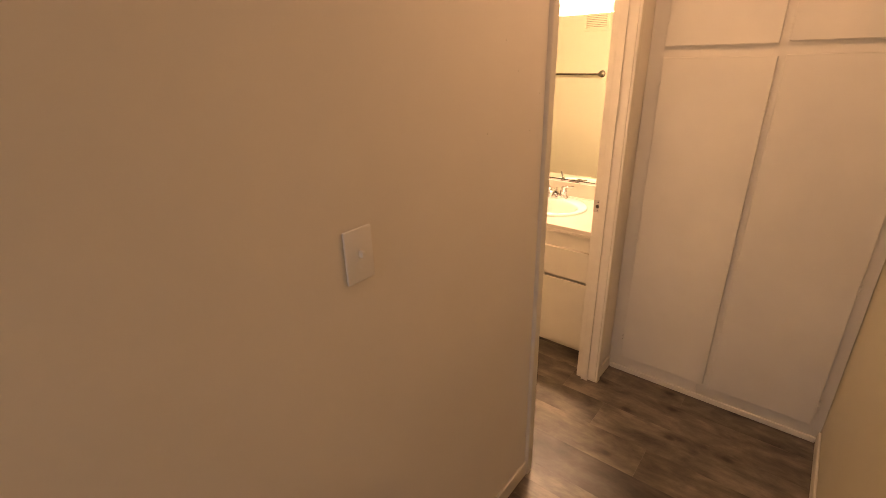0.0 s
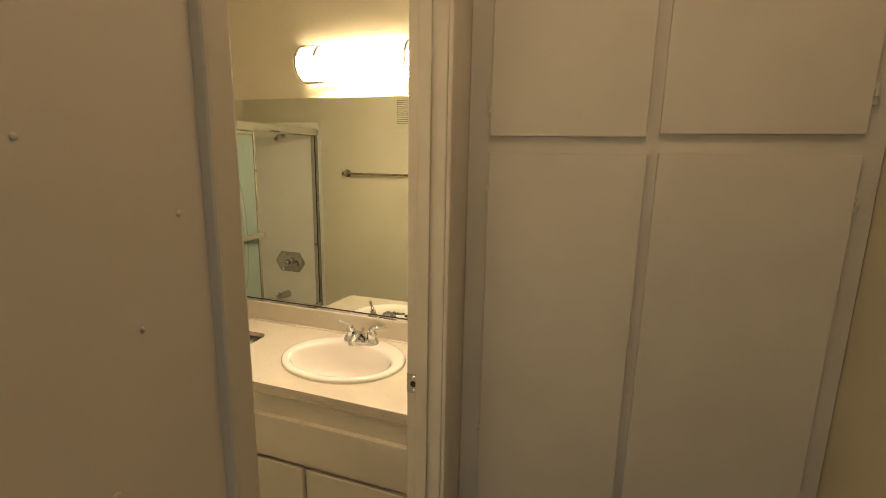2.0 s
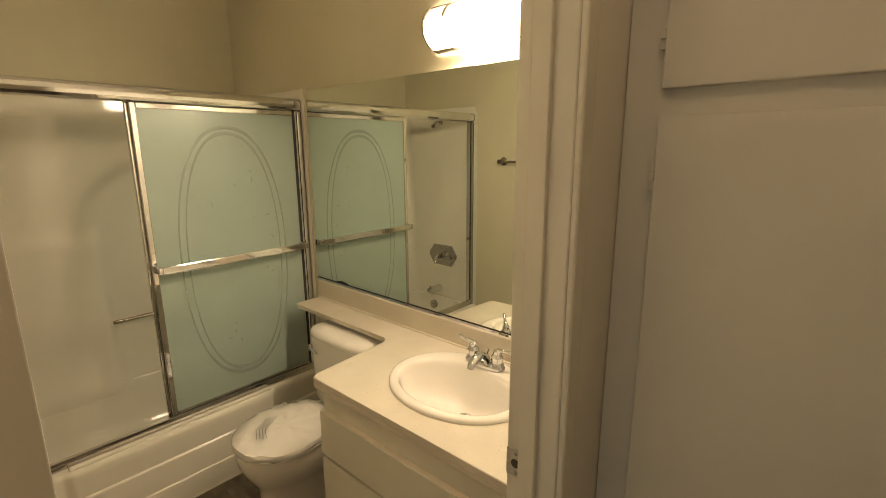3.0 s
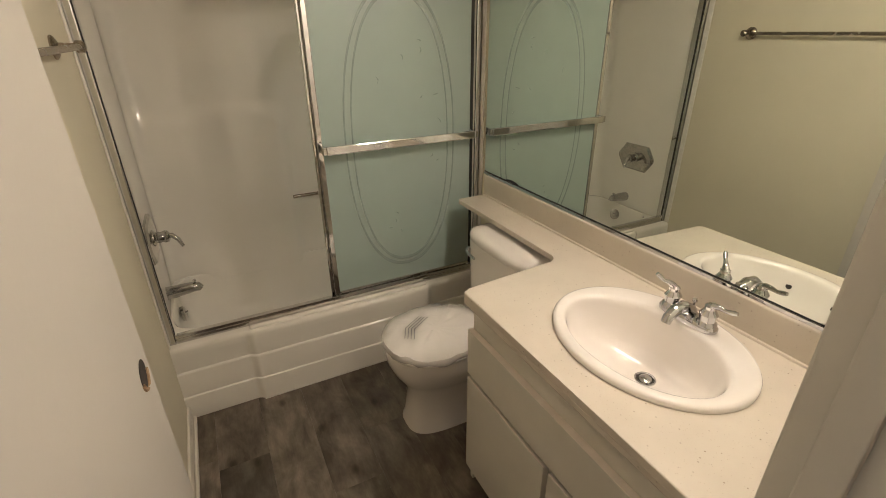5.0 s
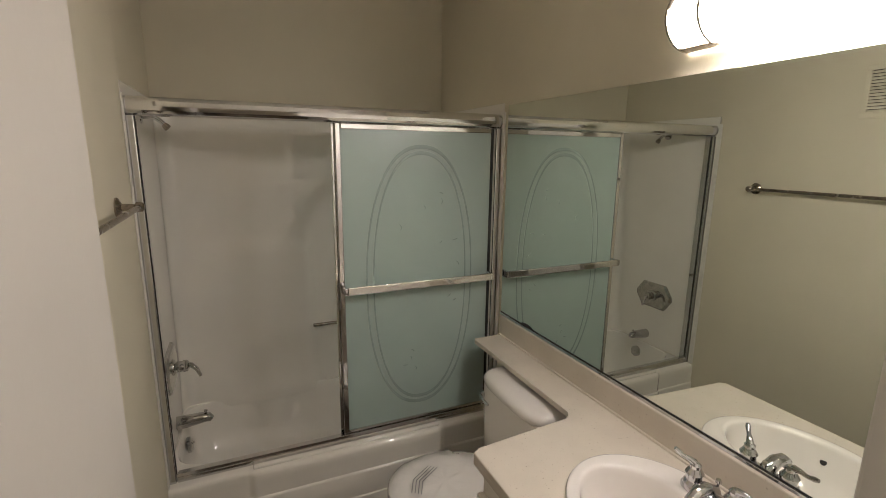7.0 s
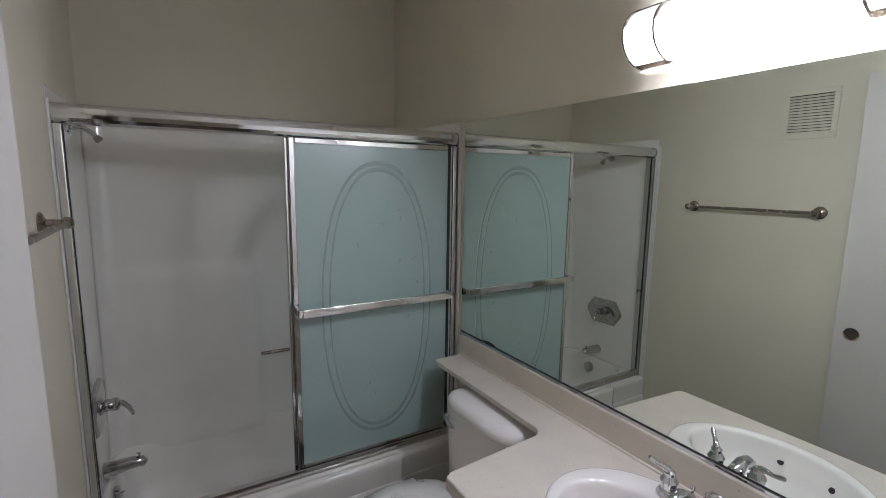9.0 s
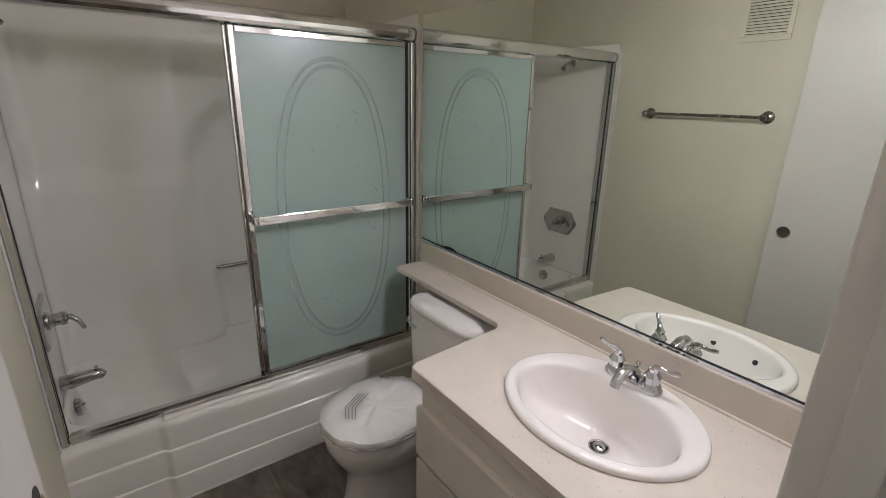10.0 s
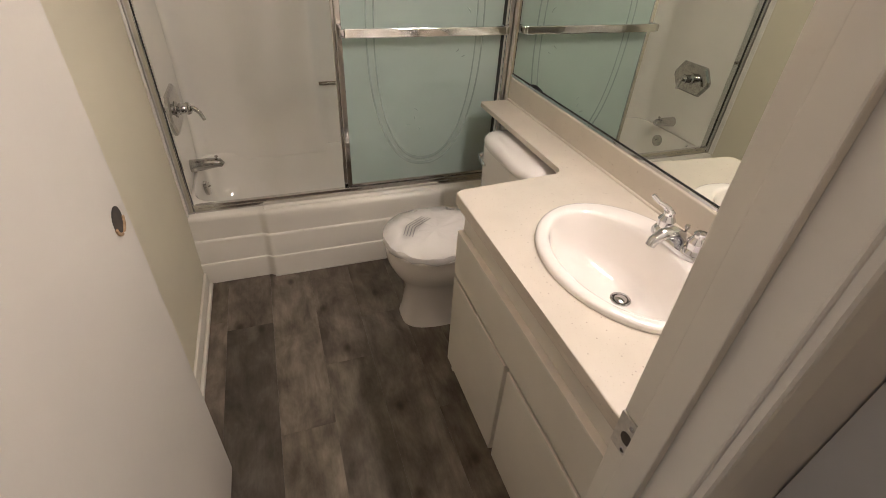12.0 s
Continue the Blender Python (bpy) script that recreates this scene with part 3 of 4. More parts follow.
rows = [(0.376, 0.172), (0.378, 0.184), (0.390, 0.187), (0.394, 0.184)]
loft(bm, [oval(TX, 0.945, z, h - 0.012, h + 0.014, 44, 2.25) for z, h in rows])
part("seat", bm, PORCELAIN, toilet, smooth=True)
bm = bmesh.new()
rows = [(0.396, 0.183), (0.398, 0.187), (0.408, 0.187), (0.416, 0.178), (0.419, 0.14), (0.420, 0.05)]
loft(bm, [oval(TX, 0.945, z, h - 0.012, h + 0.014, 44, 2.25) for z, h in rows])
part("seat_lid", bm, PORCELAIN, toilet, smooth=True)
bm = bmesh.new()
rows = [(0.376, 0.170, 0.078), (0.385, 0.182, 0.085), (0.50, 0.190, 0.088), (0.68, 0.199, 0.090), (0.690, 0.197, 0.088)]
loft(bm, [oval(TX, 1.290, z, h, d + 0.014, 56, 6.0) for z, h, d in rows])
part("tank", bm, PORCELAIN, toilet, smooth=True)
bm = bmesh.new()
rows = [(0.691, 0.202, 0.090), (0.694, 0.209, 0.096), (0.706, 0.212, 0.099), (0.718, 0.210, 0.096), (0.728, 0.202, 0.087), (0.735, 0.186, 0.070), (0.739, 0.150, 0.045), (0.740, 0.08, 0.02)]
loft(bm, [oval(TX, 1.287, z, h, d + 0.014, 64, 3.6) for z, h, d in rows])
part("tank_lid", bm, PORCELAIN, toilet, smooth=True)
bm = bmesh.new()
turned(bm, (TX - 0.16, 1.186, 0.645), (0, -1, 0), [(0, 0.014), (0.008, 0.013), (0.012, 0.008)], 16)
tube(bm, [(TX - 0.165, 1.172, 0.645), (TX - 0.13, 1.168, 0.640), (TX - 0.09, 1.168, 0.636)], [0.006, 0.007, 0.006], 10)
part("flush_lever", bm, CHROME, toilet, smooth=True)
part("bumper", box(TX + 0.150, TX + 0.166, 1.02, 1.05, 0.392, 0.408, 0.003), RUBBER, toilet, "dark seat bumper")
for x in (TX - 0.075, TX + 0.075):
    part("seat_hinge", box(x - 0.018, x + 0.018, 1.095, 1.13, 0.377, 0.408, 0.006), PORCELAIN, toilet)

# plastic film pulled over the closed lid
bm = bmesh.new()
film_loops = []
for ring, (h, z) in enumerate(((0.02, 0.428), (0.06, 0.427), (0.10, 0.426), (0.14, 0.425), (0.175, 0.422), (0.192, 0.417), (0.196, 0.407), (0.197, 0.399), (0.196, 0.394))):
    loop = oval(TX, 0.945, z, h * 0.935, h * 1.075, 64, 2.25)
    out = []
    for x, y, zz in loop:
        w = noise.fractal(Vector((x * 20, y * 20, zz * 10)), 1.0, 2.0, 4)
        f = noise.noise(Vector((x * 40, y * 40, 3.0)))
        grow = 1 + (0.026 * w if ring > 4 else 0)
        out.append((TX + (x - TX) * grow, 0.945 + (y - 0.945) * grow, zz + 0.011 * abs(w) + 0.003 * f - (0.02 * max(0, w) if ring > 7 else 0)))
    film_loops.append(out)
loft(bm, film_loops, cap1=False)
wrap = thing("plastic_wrap", (TX, 0.945, 0.42), "clear crumpled plastic wrap over the closed toilet lid", "plastic wrap")
part("film", bm, FILM, wrap, smooth=True).visible_shadow = False
for k in range(4):
    x0, y0 = TX - 0.090 + 0.0072 * k, 0.914 + 0.0095 * k
    bm = bmesh.new()
    for (ax, ay), (bx, by) in (((0.0, 0.0), (0.050, -0.078)), ((0.050, -0.078), (0.110, -0.106))):
        d = Vector((bx - ax, by - ay, 0)).normalized().cross(Vector((0, 0, 1))) * 0.0016
        vs = [bm.verts.new(Vector((x0 + px, y0 + py, 0.4375)) + s * d + Vector((0, 0, q))) for q in (0, 0.0006) for px, py, s in ((ax, ay, 1), (bx, by, 1), (bx, by, -1), (ax, ay, -1))]
        for f in ((0, 1, 2, 3), (7, 6, 5, 4), (0, 4, 5, 1), (1, 5, 6, 2), (2, 6, 7, 3), (3, 7, 4, 0)):
            bm.faces.new([vs[i] for i in f])
    part("printed_stripe", bm, INK, wrap, "grey printed stripe")

# ---- vanity ----
ZT = 0.780
VX0, VF = 0.825, 0.893
vanity = thing("vanity_cabinet", (1.24, 1.14, 0.0), "off-white painted vanity cabinet with flat overlay doors", "cabinet")
part("back_panel", box(VX0 + 0.017, XB - 0.019, W - 0.012, W - 0.002, 0.07, ZT - 0.022), CABINET, vanity)
part("bottom_panel", box(VX0 + 0.017, XB - 0.019, VF + 0.045, W - 0.0125, 0.07, 0.086), CABINET, vanity)
part("side_panel", box(XB - 0.018, XB - 0.002, VF + 0.045, W - 0.002, 0.07, ZT - 0.0425), CABINET, vanity)
part("center_stile", box(1.205, 1.241, VF + 0.022, VF + 0.0445, 0.087, 0.4495), CABINET, vanity)
part("drawer_rail", box(VX0 + 0.017, XB - 0.019, VF + 0.034, VF + 0.0445, 0.45, 0.497), CABINET, vanity)
part("side_panel", box(VX0, VX0 + 0.016, VF + 0.0205, W - 0.002, 0.0, ZT - 0.0425), CABINET, vanity)
part("top_rail", box(VX0 + 0.0165, XB - 0.0185, VF + 0.020, VF + 0.0445, 0.632, ZT - 0.042), CABINET, vanity)
part("toe_kick", box(VX0 + 0.002, XB - 0.002, VF + 0.075, VF + 0.09, 0.0, 0.069), CABINET, vanity)
part("drawer_front", box(VX0 - 0.002, XB - 0.006, VF, VF + 0.0195, 0.484, 0.648, 0.003), CABINET, vanity)
# thin pale strips carry the light along drawer and door tops
part("lit_edge", box(VX0 - 0.001, XB - 0.007, VF + 0.001, VF + 0.0193, 0.6475, 0.650, 0.0006), LIT_EDGE, vanity, "lit top edge of the drawer front, put in as a pale strip")
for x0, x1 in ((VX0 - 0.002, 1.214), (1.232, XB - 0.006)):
    part("lit_edge", box(x0 + 0.001, x1 - 0.001, VF + 0.001, VF + 0.006, 0.4655, 0.4675, 0.0006), LIT_EDGE, vanity, "lit top edge of the door, put in as a pale strip")
    d = part("door", box(x0, x1, VF, VF + 0.0195, 0.070, 0.466, 0.003), CABINET, vanity)
    if x0 > 1:
        for z in (0.14, 0.38):
            part("hinge", box(x1 - 0.007, x1 + 0.001, VF - 0.004, VF + 0.001, z - 0.022, z + 0.022, 0.001), CABINET, d)

# counter: an L-shaped slab with a rounded inner corner and a sink cutout
counter = thing("countertop", (1.2, 1.2, ZT), "cream speckled cast countertop reaching over the toilet tank", "countertop")
outline = [(XB - 0.002, W - 0.001), (0.078, W - 0.001), (0.078, 1.272), (0.088, 1.266)]
outline += [(0.740, 1.266)]
for k in range(7):
    a = radians(90 - 15 * k)
    outline.append((0.750 + 0.028 * math.cos(a), 1.238 + 0.028 * math.sin(a)))
outline += [(0.810, 0.902)]
for k in range(5):
    a = radians(180 + 22.5 * k)
    outline.append((0.822 + 0.014 * math.cos(a), 0.896 + 0.014 * math.sin(a)))
outline += [(XB - 0.002, 0.882)]
SX, SY, SA, SB = 1.2285, 1.1655, 0.2545, 0.205
hole_loop = oval(SX, SY, 0, SA - 0.02, SB - 0.02, 40)


def slab(z0, z1):
    """The counter as two faces that meet on the sink's centre line, round its cutout."""
    bm = bmesh.new()
    ring = [(x, y) for x, y, _ in hole_loop]
    n = len(ring)
    left = [(SX, W - 0.001)] + outline[1:-1] + [(SX, 0.882)] + [ring[k] for k in range(3 * n // 4, n // 4 - 1, -1)]
    right = [(SX, 0.882), outline[-1], outline[0], (SX, W - 0.001)] + [ring[k % n] for k in range(n // 4, -n // 4 - 1, -1)]
    made = {}

    def vert(x, y, z):
        key = (round(x, 5), round(y, 5), z)
        if key not in made:
            made[key] = bm.verts.new((x, y, z))
        return made[key]

    for poly in (left, right):
        for z in (z0, z1):
            bm.faces.new([vert(x, y, z) for x, y in poly])
        for (xa, ya), (xb, yb) in zip(poly, poly[1:] + poly[:1]):
            if abs(xa - SX) + abs(xb - SX) > 1e-4:
                bm.faces.new((vert(xa, ya, z0), vert(xb, yb, z0), vert(xb, yb, z1), vert(xa, ya, z1)))
    inner = {(round(x, 5), round(y, 5)) for x, y in ring}
    top = [v for (x, y, z), v in made.items() if z == z1 and (x, y) not in inner]
    rim = [e for e in bm.edges if e.verts[0] in top and e.verts[1] in top and abs(e.verts[0].co.x - SX) + abs(e.verts[1].co.x - SX) > 1e-4]
    bmesh.ops.bevel(bm, geom=rim, offset=0.005, segments=3, affect="EDGES", profile=0.5)
    return bm


part("slab", slab(ZT - 0.020, ZT), COUNTER, counter)
part("front_edge", box(0.810, XB - 0.002, 0.884, 0.892, ZT - 0.042, ZT - 0.0205, 0.004), COUNTER, counter)
part("backsplash", box(0.078, XB - 0.002, W - 0.020, W - 0.001, ZT + 0.0005, 0.874, 0.004), COUNTER, counter)
part("splash_fillet", tube(bmesh.new(), [(0.080, W - 0.021, ZT + 0.001), (XB - 0.003, W - 0.021, ZT + 0.001)], 0.006, 8), COUNTER, counter)

sink = thing("sink", (SX, SY, ZT), "white oval drop-in porcelain sink with overflow hole", "sink")
bm = bmesh.new()
loops = []
for ra, rb, shift, dz in ((SA, SB, 0, 0.001), (SA, SB, 0, 0.009), (SA - 0.003, SB - 0.003, 0, 0.0135), (SA - 0.010, SB - 0.010, 0, 0.016), (0.222, 0.154, -0.024, 0.0155), (0.215, 0.147, -0.026, 0.013), (0.210, 0.142, -0.026, 0.006), (0.207, 0.139, -0.026, -0.006), (0.200, 0.133, -0.025, -0.03), (0.188, 0.124, -0.020, -0.065), (0.162, 0.107, -0.008, -0.100), (0.122, 0.082, 0.008, -0.122), (0.070, 0.052, 0.022, -0.133), (0.030, 0.028, 0.030, -0.1365)):
    loops.append(oval(SX, SY + shift, ZT + dz, ra, rb, 64))
loft(bm, loops, cap0=False)
part("bowl", bm, PORCELAIN, sink, smooth=True)
bm = bmesh.new()
turned(bm, (SX, SY + 0.030, ZT - 0.1355), (0, 0, 1), [(0, 0.027), (0.003, 0.027), (0.004, 0.023), (0.001, 0.021)], 24)
part("drain", bm, CHROME, sink, "chrome drain ring", True)
# flat dark disc under the stopper in place of a shaded gap
bm = bmesh.new()
turned(bm, (SX, SY + 0.030, ZT - 0.1342), (0, 0, 1), [(0, 0.0205), (0.0005, 0.0205)], 20)
part("drain_gap", bm, DARK, sink, "dark gap round the stopper")
bm = bmesh.new()
turned(bm, (SX + 0.002, SY + 0.028, ZT - 0.1335), (0.08, -0.12, 1), [(0, 0.016), (0.003, 0.016), (0.005, 0.012), (0.006, 0.003)], 20)
part("stopper", bm, CHROME, sink, "chrome pop-up stopper", True)
for x, y, z, sx in ((SX - 0.02, SY - 0.1555, ZT - 0.034, 0.0), (SX + 0.115, SY - 0.131, ZT - 0.034, -0.5)):
    bm = bmesh.new()
    turned(bm, (x, y, z), (sx, 0.76, 0.65), [(-0.004, 0.0085), (0.0015, 0.0085)], 16)
    part("overflow_hole", bm, DARK, sink, "dark overflow hole")

FX, FY, FZ = 1.226, 1.312, ZT + 0.017
faucet = thing("faucet", (FX, FY, ZT + 0.018), "chrome two-handle centerset faucet with lever handles", "faucet")
bm = bmesh.new()
loft(bm, [oval(FX, FY, FZ + z, a, b, 36, 3.0) for z, a, b in ((0, 0.080, 0.027), (0.010, 0.080, 0.027), (0.017, 0.075, 0.023), (0.020, 0.062, 0.014))])
part("base_plate", bm, CHROME, faucet, smooth=True)
bm = bmesh.new()
tube(bm, [(FX, FY, FZ + 0.010), (FX, FY - 0.004, FZ + 0.028), (FX, FY - 0.028, FZ + 0.043), (FX, FY - 0.056, FZ + 0.041), (FX, FY - 0.078, FZ + 0.027), (FX, FY - 0.083, FZ + 0.014)], [0.021, 0.020, 0.017, 0.015, 0.0135, 0.012], 18)
part("spout", bm, CHROME, faucet, smooth=True)
bm = bmesh.new()
turned(bm, (FX, FY + 0.016, FZ + 0.015), (0, 0, 1), [(0, 0.003), (0.030, 0.003), (0.032, 0.007), (0.040, 0.006)], 12)
part("lift_rod", bm, CHROME, faucet, smooth=True)
for s in (-1, 1):
    x = FX + s * 0.051
    bm = bmesh.new()
    turned(bm, (x, FY, FZ + 0.014), (0, 0, 1), [(0, 0.025), (0.006, 0.024), (0.012, 0.019), (0.022, 0.020), (0.030, 0.022), (0.038, 0.017), (0.044, 0.013), (0.052, 0.014), (0.058, 0.008)], 22)
    h = part("handle", bm, CHROME, faucet, smooth=True)
    bm = bmesh.new()
    reach, side, rise = ((0.062, 0.006, 0.016), (-0.034, -0.036, 0.040))[s < 0]
    tube(bm, [(x + k * reach, FY + k * side, FZ + 0.060 + h + k * rise) for k, h in ((0.0, 0.0), (0.12, 0.008), (0.35, 0.006), (0.6, 0.0), (0.85, 0.0), (1.0, 0.0))], [0.010, 0.009, 0.0065, 0.005, 0.0068, 0.005], 12)
    part("lever", bm, CHROME, h, smooth=True)

# ---- mirror, vanity light ----
mirror = thing("mirror", (0.89, W, 0.882), "large frameless wall mirror above the vanity", "mirror")
part("glass", box(0.062, XB - 0.004, W - 0.007, W - 0.002, 0.884, 1.817, 0.0008), MIRROR, mirror)
part("bottom_channel", box(0.062, XB - 0.004, W - 0.013, W - 0.0075, 0.8748, 0.8850, 0.0015), CHROME, mirror, "thin chrome channel")
part("dark_edge", box(0.062, XB - 0.004, W - 0.0084, W - 0.0073, 0.8852, 0.8882), RUBBER, mirror, "dark line where the glass sits in the channel")
bm = bmesh.new()
loft(bm, [[(0.23 + 0.012 * k, W - 0.0085 - q, 0.8882) for k in range(9)] + [(0.23 + 0.012 * k, W - 0.0085 - q, 0.8882 + 0.009 * math.sin(math.pi * k / 8) ** 0.7) for k in range(8, -1, -1)] for q in (0, 0.0004)])
part("black_edge", bm, RUBBER, mirror, "blackened spot where the silvering has gone")

LX0, LX1, LZ0, LZ1 = 0.940, 1.510, 1.874, 2.018
light = thing("vanity_light", (1.228, W, 1.935), "lit bath bar light with white half-round diffuser and dark metal bands", "wall lamp")
part("backplate", box(LX0 + 0.02, LX1 - 0.02, W - 0.014, W - 0.001, LZ0 + 0.012, LZ1 - 0.012, 0.003), PLATE, light)


def half_round(x0, x1, grow, k0=0, k1=24, n=24, thick=0.0):
    zc, hz, dy = (LZ0 + LZ1) / 2, (LZ1 - LZ0) / 2 + grow, 0.085 + grow
    at = lambda x, k, g: (x, W - 0.016 - (dy - g) * math.sin(math.pi * k / n), zc + (hz - g) * math.cos(math.pi * k / n))
    return loft(bmesh.new(), [[at(x, k, 0) for k in range(k0, k1 + 1)] + [at(x, k, thick) for k in range(k1, k0 - 1, -1) if thick] for x in (x0, x1)])


part("diffuser", half_round(LX0 + 0.004, LX1 - 0.004, 0.0, 10, 22), DIFFUSER, light, "glowing white diffuser front", True)
for k0, k1 in ((0, 10), (22, 24)):
    part("diffuser_return", half_round(LX0 + 0.004, LX1 - 0.004, 0.0, k0, k1, thick=0.004), RETURN, light, "dimmer white return of the diffuser", True)
for x in (LX0 + 0.085, LX1 - 0.091):
    part("band", half_round(x, x + 0.006, 0.005, thick=0.006), NICKEL, light, "dark metal band", True)
for x in (LX0 - 0.003, LX1 - 0.0035):
    part("end_cap", half_round(x, x + 0.0065, 0.005), NICKEL, light, "dark metal end cap")
for x0, x1 in ((LX0 + 0.0036, LX0 + 0.0848), (LX1 - 0.0848, LX1 - 0.0036)):
    for k0, k1 in ((0, 3), (21, 24)):
        part("edge_strip", half_round(x0, x1, 0.004, k0, k1, thick=0.003), NICKEL, light, "dark metal edge strip", True)

# ---- towel-bar wall ----
rail = thing("towel_bar", (0.58, 0.0, 1.447), "brushed nickel towel bar on the wall", "towel bar")
for x in (0.264, 0.853):
    bm = bmesh.new()
    turned(bm, (x, 0.0005, 1.447), (0, 1, 0), [(0, 0.029), (0.004, 0.029), (0.010, 0.022), (0.014, 0.011), (0.045, 0.009), (0.050, 0.015), (0.064, 0.015), (0.070, 0.008)], 22)
    part("post", bm, NICKEL, rail, smooth=True)
bm = bmesh.new()
tube(bm, [(0.264, 0.057, 1.447), (0.853, 0.057, 1.447)], 0.0078, 14)
part("bar", bm, NICKEL, rail, smooth=True)

vent = thing("wall_vent", (0.768, 0.0, 1.89), "cream painted metal wall vent with level slats", "vent")
VX, VZ = (0.661, 0.875), (1.781, 2.000)
part("backing", box(VX[0] + 0.012, VX[1] - 0.012, 0.0005, 0.002, VZ[0] + 0.012, VZ[1] - 0.012), DARK, vent)
for x0, x1, z0, z1 in ((VX[0], VX[1], VZ[1] - 0.022, VZ[1]), (VX[0], VX[1], VZ[0], VZ[0] + 0.022), (VX[0], VX[0] + 0.022, VZ[0] + 0.0225, VZ[1] - 0.0225), (VX[1] - 0.022, VX[1], VZ[0] + 0.0225, VZ[1] - 0.0225)):
    part("frame", box(x0, x1, 0.0005, 0.009, z0, z1, 0.002), WALL, vent)
for k in range(13):
    z = VZ[0] + 0.026 + k * 0.0134
    bm = box(VX[0] + 0.0225, VX[1] - 0.0225, 0.002, 0.008, z, z + 0.0075)
    for v in bm.verts:
        v.co.z -= 0.004 * (v.co.y > 0.005)
    part("slat", bm, WALL, vent)


def baseboard(name, x0, x1, y0, y1, h):
    return structure(name, box(x0, x1, y0, y1, 0, h, 0.004), TRIM, "white painted baseboard")


baseboard("baseboard_south", 0.056, XB - 0.016, 0.0005, 0.012, 0.075)
baseboard("baseboard_south", 0.056, XB - 0.016, 0.0125, 0.026, 0.02)
baseboard("baseboard_hall_west", XH + 0.0005, XH + 0.011, YS, D0 - 0.044, 0.07)
baseboard("baseboard_hall_west", XH + 0.0005, XH + 0.011, D1 + 0.044, YC - 0.014, 0.07)
baseboard("baseboard_hall_east", XR - 0.011, XR - 0.0005, YS, YC - 0.014, 0.07)

# ---- hall: switch, closet, unseen ceiling lamp and window ----
switch = thing("light_switch", (XH, -0.738, 1.265), "white plastic single toggle light switch plate", "light switch")
part("plate", box(XH + 0.0005, XH + 0.0065, -0.7735, -0.7025, 1.208, 1.322, 0.003, 3), PLATE, switch, smooth=True)
part("toggle_slot", box(XH + 0.0062, XH + 0.0075, -0.7435, -0.7325, 1.252, 1.278, 0.0005), PLATE, switch)
bm = box(XH + 0.007, XH + 0.019, -0.742, -0.734, 1.262, 1.276, 0.002)
part("toggle", bm, PLATE, switch)
for z in (1.235, 1.295):
    bm = bmesh.new()
    turned(bm, (XH + 0.006, -0.738, z), (1, 0, 0), [(0, 0.0032), (0.0012, 0.0026)], 10)
    part("screw", bm, PLATE, switch)

closet = thing("linen_closet", (2.26, YC, 0.0), "off-white painted built-in linen closet with four flat doors", "closet")
for n, x0, x1, z0, z1 in (("frame_stile", XH + 0.002, 1.865, 0.0, ZC), ("frame_stile", 2.665, XR - 0.002, 0.0, ZC), ("frame_stile", 2.228, 2.298, 0.08, ZC), ("frame_rail", 1.865, 2.228, 1.58, 1.67), ("frame_rail", 2.298, 2.665, 1.58, 1.67), ("frame_rail", 1.865, 2.228, 0.0, 0.10), ("frame_rail", 2.298, 2.665, 0.0, 0.10)):
    part(n, box(x0, x1, YC, YC + 0.018, z0, z1), CABINET, closet)
part("inside", box(1.8655, 2.6645, YC + 0.02, YC + 0.03, 0.0, ZC - 0.01), CABINET, closet)
for x0, x1, z0, z1, left in ((1.853, 2.248, 1.637, 2.37, 1), (2.277, 2.684, 1.643, 2.37, 0), (1.853, 2.254, 0.098, 1.594, 1), (2.279, 2.686, 0.092, 1.598, 0)):
    d = part("door", box(x0, x1, YC - 0.0185, YC - 0.001, z0, z1, 0.0025), CABINET, closet)
    span = z1 - z0
    for z in ((z0 + 0.085, z1 - 0.085) if span < 1 else (z0 + 0.10, (z0 + z1) / 2 - 0.1, z1 - 0.10)):
        hx = x0 - 0.003 if left else x1 + 0.003
        bm = box(hx - 0.005, hx + 0.005, YC - 0.016, YC - 0.0005, z - 0.024, z + 0.024, 0.001)
        add_box(bm, hx - 0.004, hx + 0.004, YC - 0.022, YC - 0.0155, z - 0.008, z + 0.008, 0.001)
        part("hinge", bm, CABINET, d, "painted-over hinge")
structure("trim_closet", box(XH + 0.012, XR - 0.012, YC - 0.012, YC - 0.0005, 0.0, 0.028, 0.004), TRIM, "white painted shoe moulding under the closet")

# never in view: lamp and dome are added to light the hall from above
dome = thing("unseen_ceiling_lamp", (2.2, 0.10, ZC), "unseen hall ceiling lamp, added as a lit frosted dome", "ceiling lamp")
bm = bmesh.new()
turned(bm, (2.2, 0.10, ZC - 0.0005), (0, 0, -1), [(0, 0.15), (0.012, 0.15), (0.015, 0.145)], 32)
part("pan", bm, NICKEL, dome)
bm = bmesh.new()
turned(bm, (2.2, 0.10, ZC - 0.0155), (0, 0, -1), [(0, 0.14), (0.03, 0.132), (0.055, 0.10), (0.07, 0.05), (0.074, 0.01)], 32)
part("shade", bm, HALL_GLASS, dome, "glowing dome of the unseen hall lamp", True)

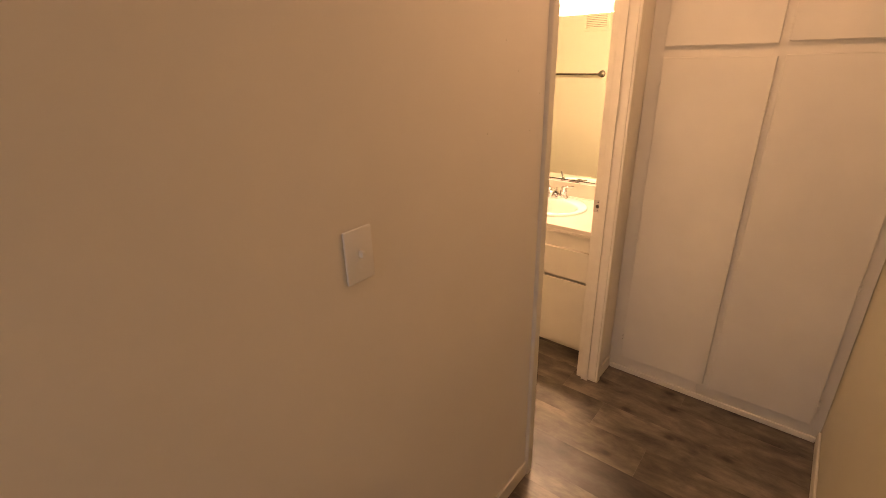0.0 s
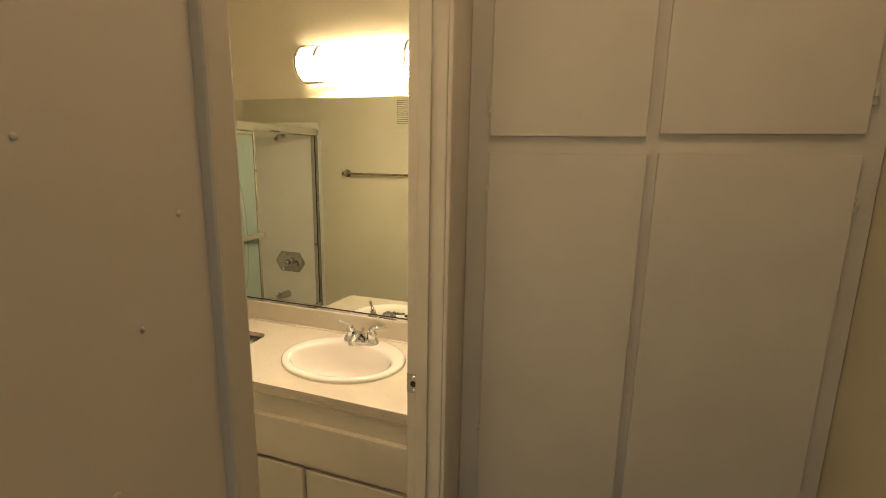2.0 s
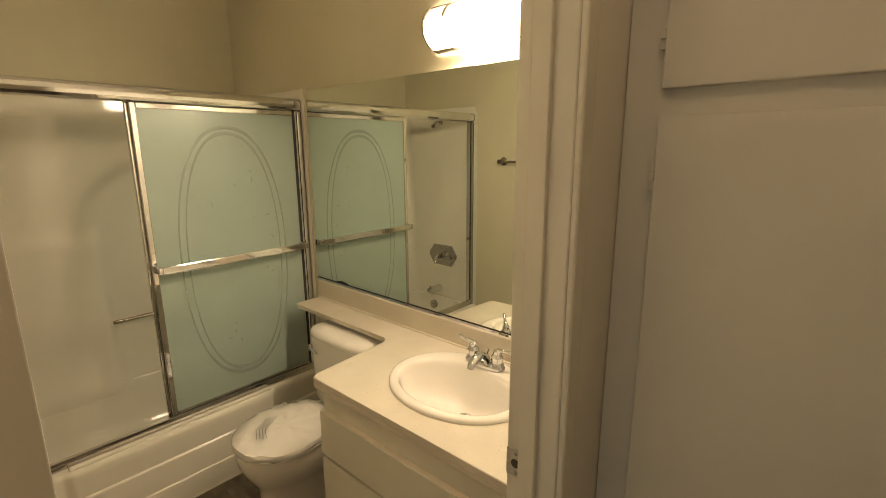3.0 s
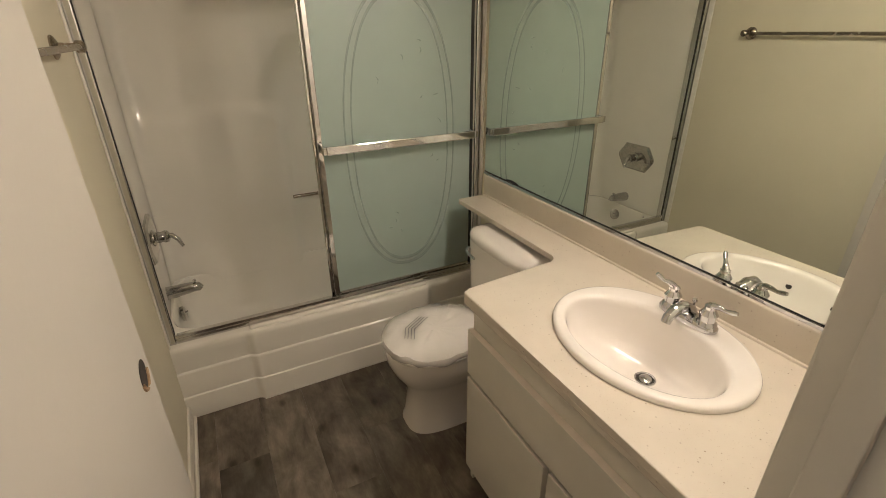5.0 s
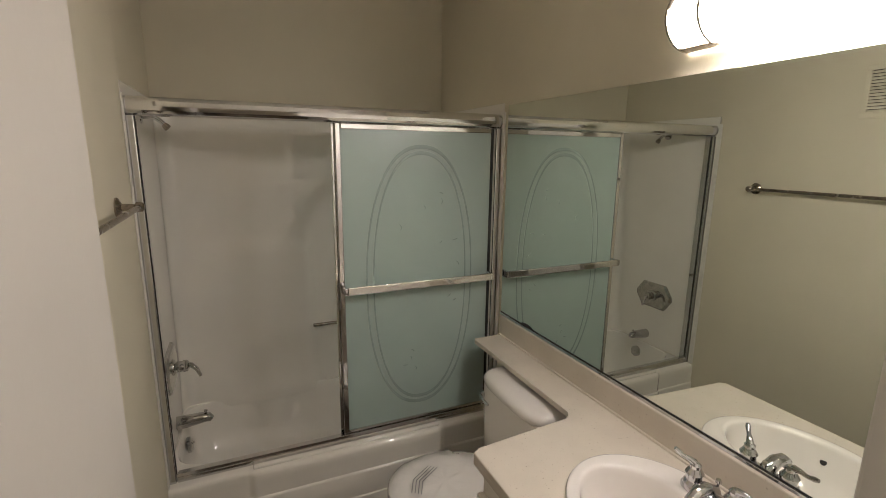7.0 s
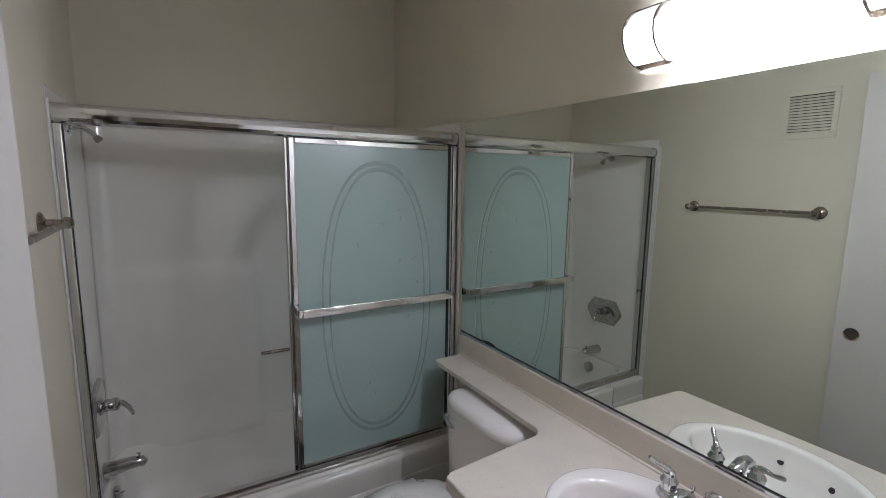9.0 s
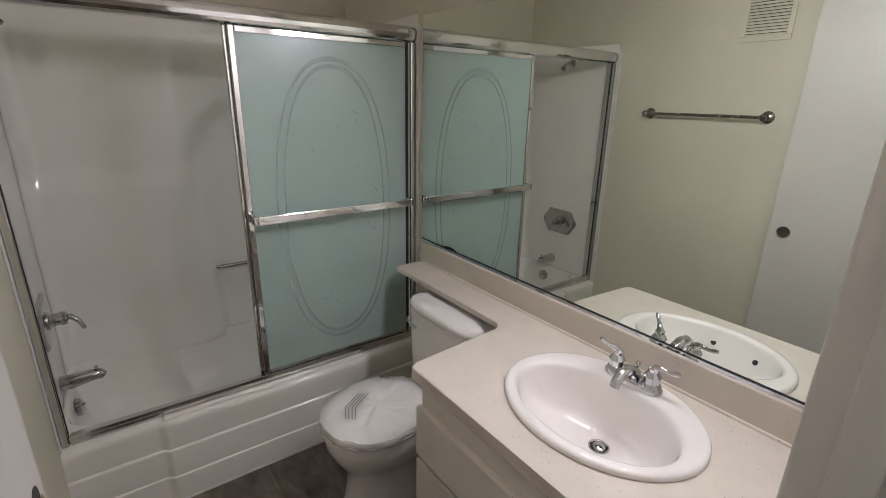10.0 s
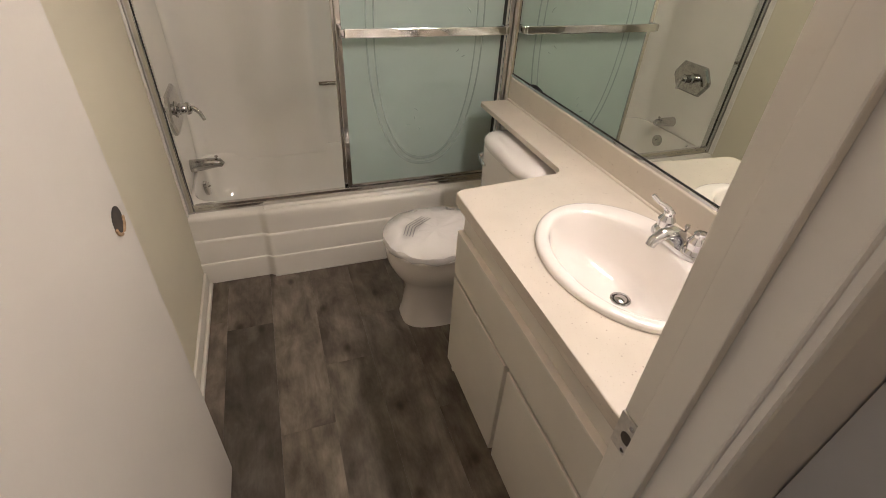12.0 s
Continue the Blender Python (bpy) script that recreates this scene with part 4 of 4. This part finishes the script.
# out of view: frame added round the opening that the area lamp fills
win = thing("unseen_window_1", (2.27, YS, 0.88), "unseen white-framed window, added at the end of the hall", "window")
tagged(win, kind="structure")
for x0, x1, z0, z1 in ((1.93, 1.96, 0.88, 2.02), (2.58, 2.61, 0.88, 2.02), (1.96, 2.58, 0.88, 0.91), (1.96, 2.58, 1.99, 2.02)):
    part("window_frame", box(x0, x1, YS - 0.08, YS - 0.04, z0, z1), TRIM, win)

# filled nail holes and scuffs on the hall wall
for y, z, r in ((-0.20, 1.66, 0.0035), (-0.135, 1.585, 0.003), (-0.06, 1.42, 0.003), (-0.28, 1.44, 0.0025), (-0.10, 1.28, 0.004), (-0.42, 1.24, 0.0035), (-0.33, 1.80, 0.003), (-0.012, 1.52, 0.003)):
    bm = bmesh.new()
    turned(bm, (XH + 0.0001, y, z), (1, 0, 0), [(0, r), (0.0012, r * 0.7), (0.0016, r * 0.2)], 9)
    tagged(solid("wall_patch", bm, PUTTY, "small dab of filler on the painted hall wall", "filler"), group="filler dabs on the hall wall")

# ---- floor planks ----
PW, PL = 0.1805, 1.22
shared = {}
rng = random.Random(7)
for row in range(-24, 8):
    ya, yb = 0.092 + row * PW, 0.092 + (row + 1) * PW
    start = {0: 0.381, 1: 2.15 - PL, 2: 0.671}.get(row, rng.uniform(0, PL))
    for lo, hi, xa, xb in ((YS, 0.0, XH, XR), (0.0, YC, -0.02, XR), (YC, W, -0.02, XB)):
        y0, y1 = max(ya, lo), min(yb, hi)
        if y1 - y0 < 0.01:
            continue
        k = math.floor((xa - start) / PL)
        x = start + k * PL
        while x < xb:
            x0, x1 = max(x, xa), min(x + PL, xb)
            x += PL
            if x1 - x0 < 0.01:
                continue
            key = (round(x1 - x0, 3), round(y1 - y0, 3))
            if key not in shared:
                b = box(0, x1 - x0 - 0.0003, 0, y1 - y0 - 0.0003, -0.004, 0.0, 0.0004, 1)
                me = bpy.data.meshes.new("plank")
                b.to_mesh(me)
                b.free()
                me.materials.append(PLANK)
                shared[key] = me
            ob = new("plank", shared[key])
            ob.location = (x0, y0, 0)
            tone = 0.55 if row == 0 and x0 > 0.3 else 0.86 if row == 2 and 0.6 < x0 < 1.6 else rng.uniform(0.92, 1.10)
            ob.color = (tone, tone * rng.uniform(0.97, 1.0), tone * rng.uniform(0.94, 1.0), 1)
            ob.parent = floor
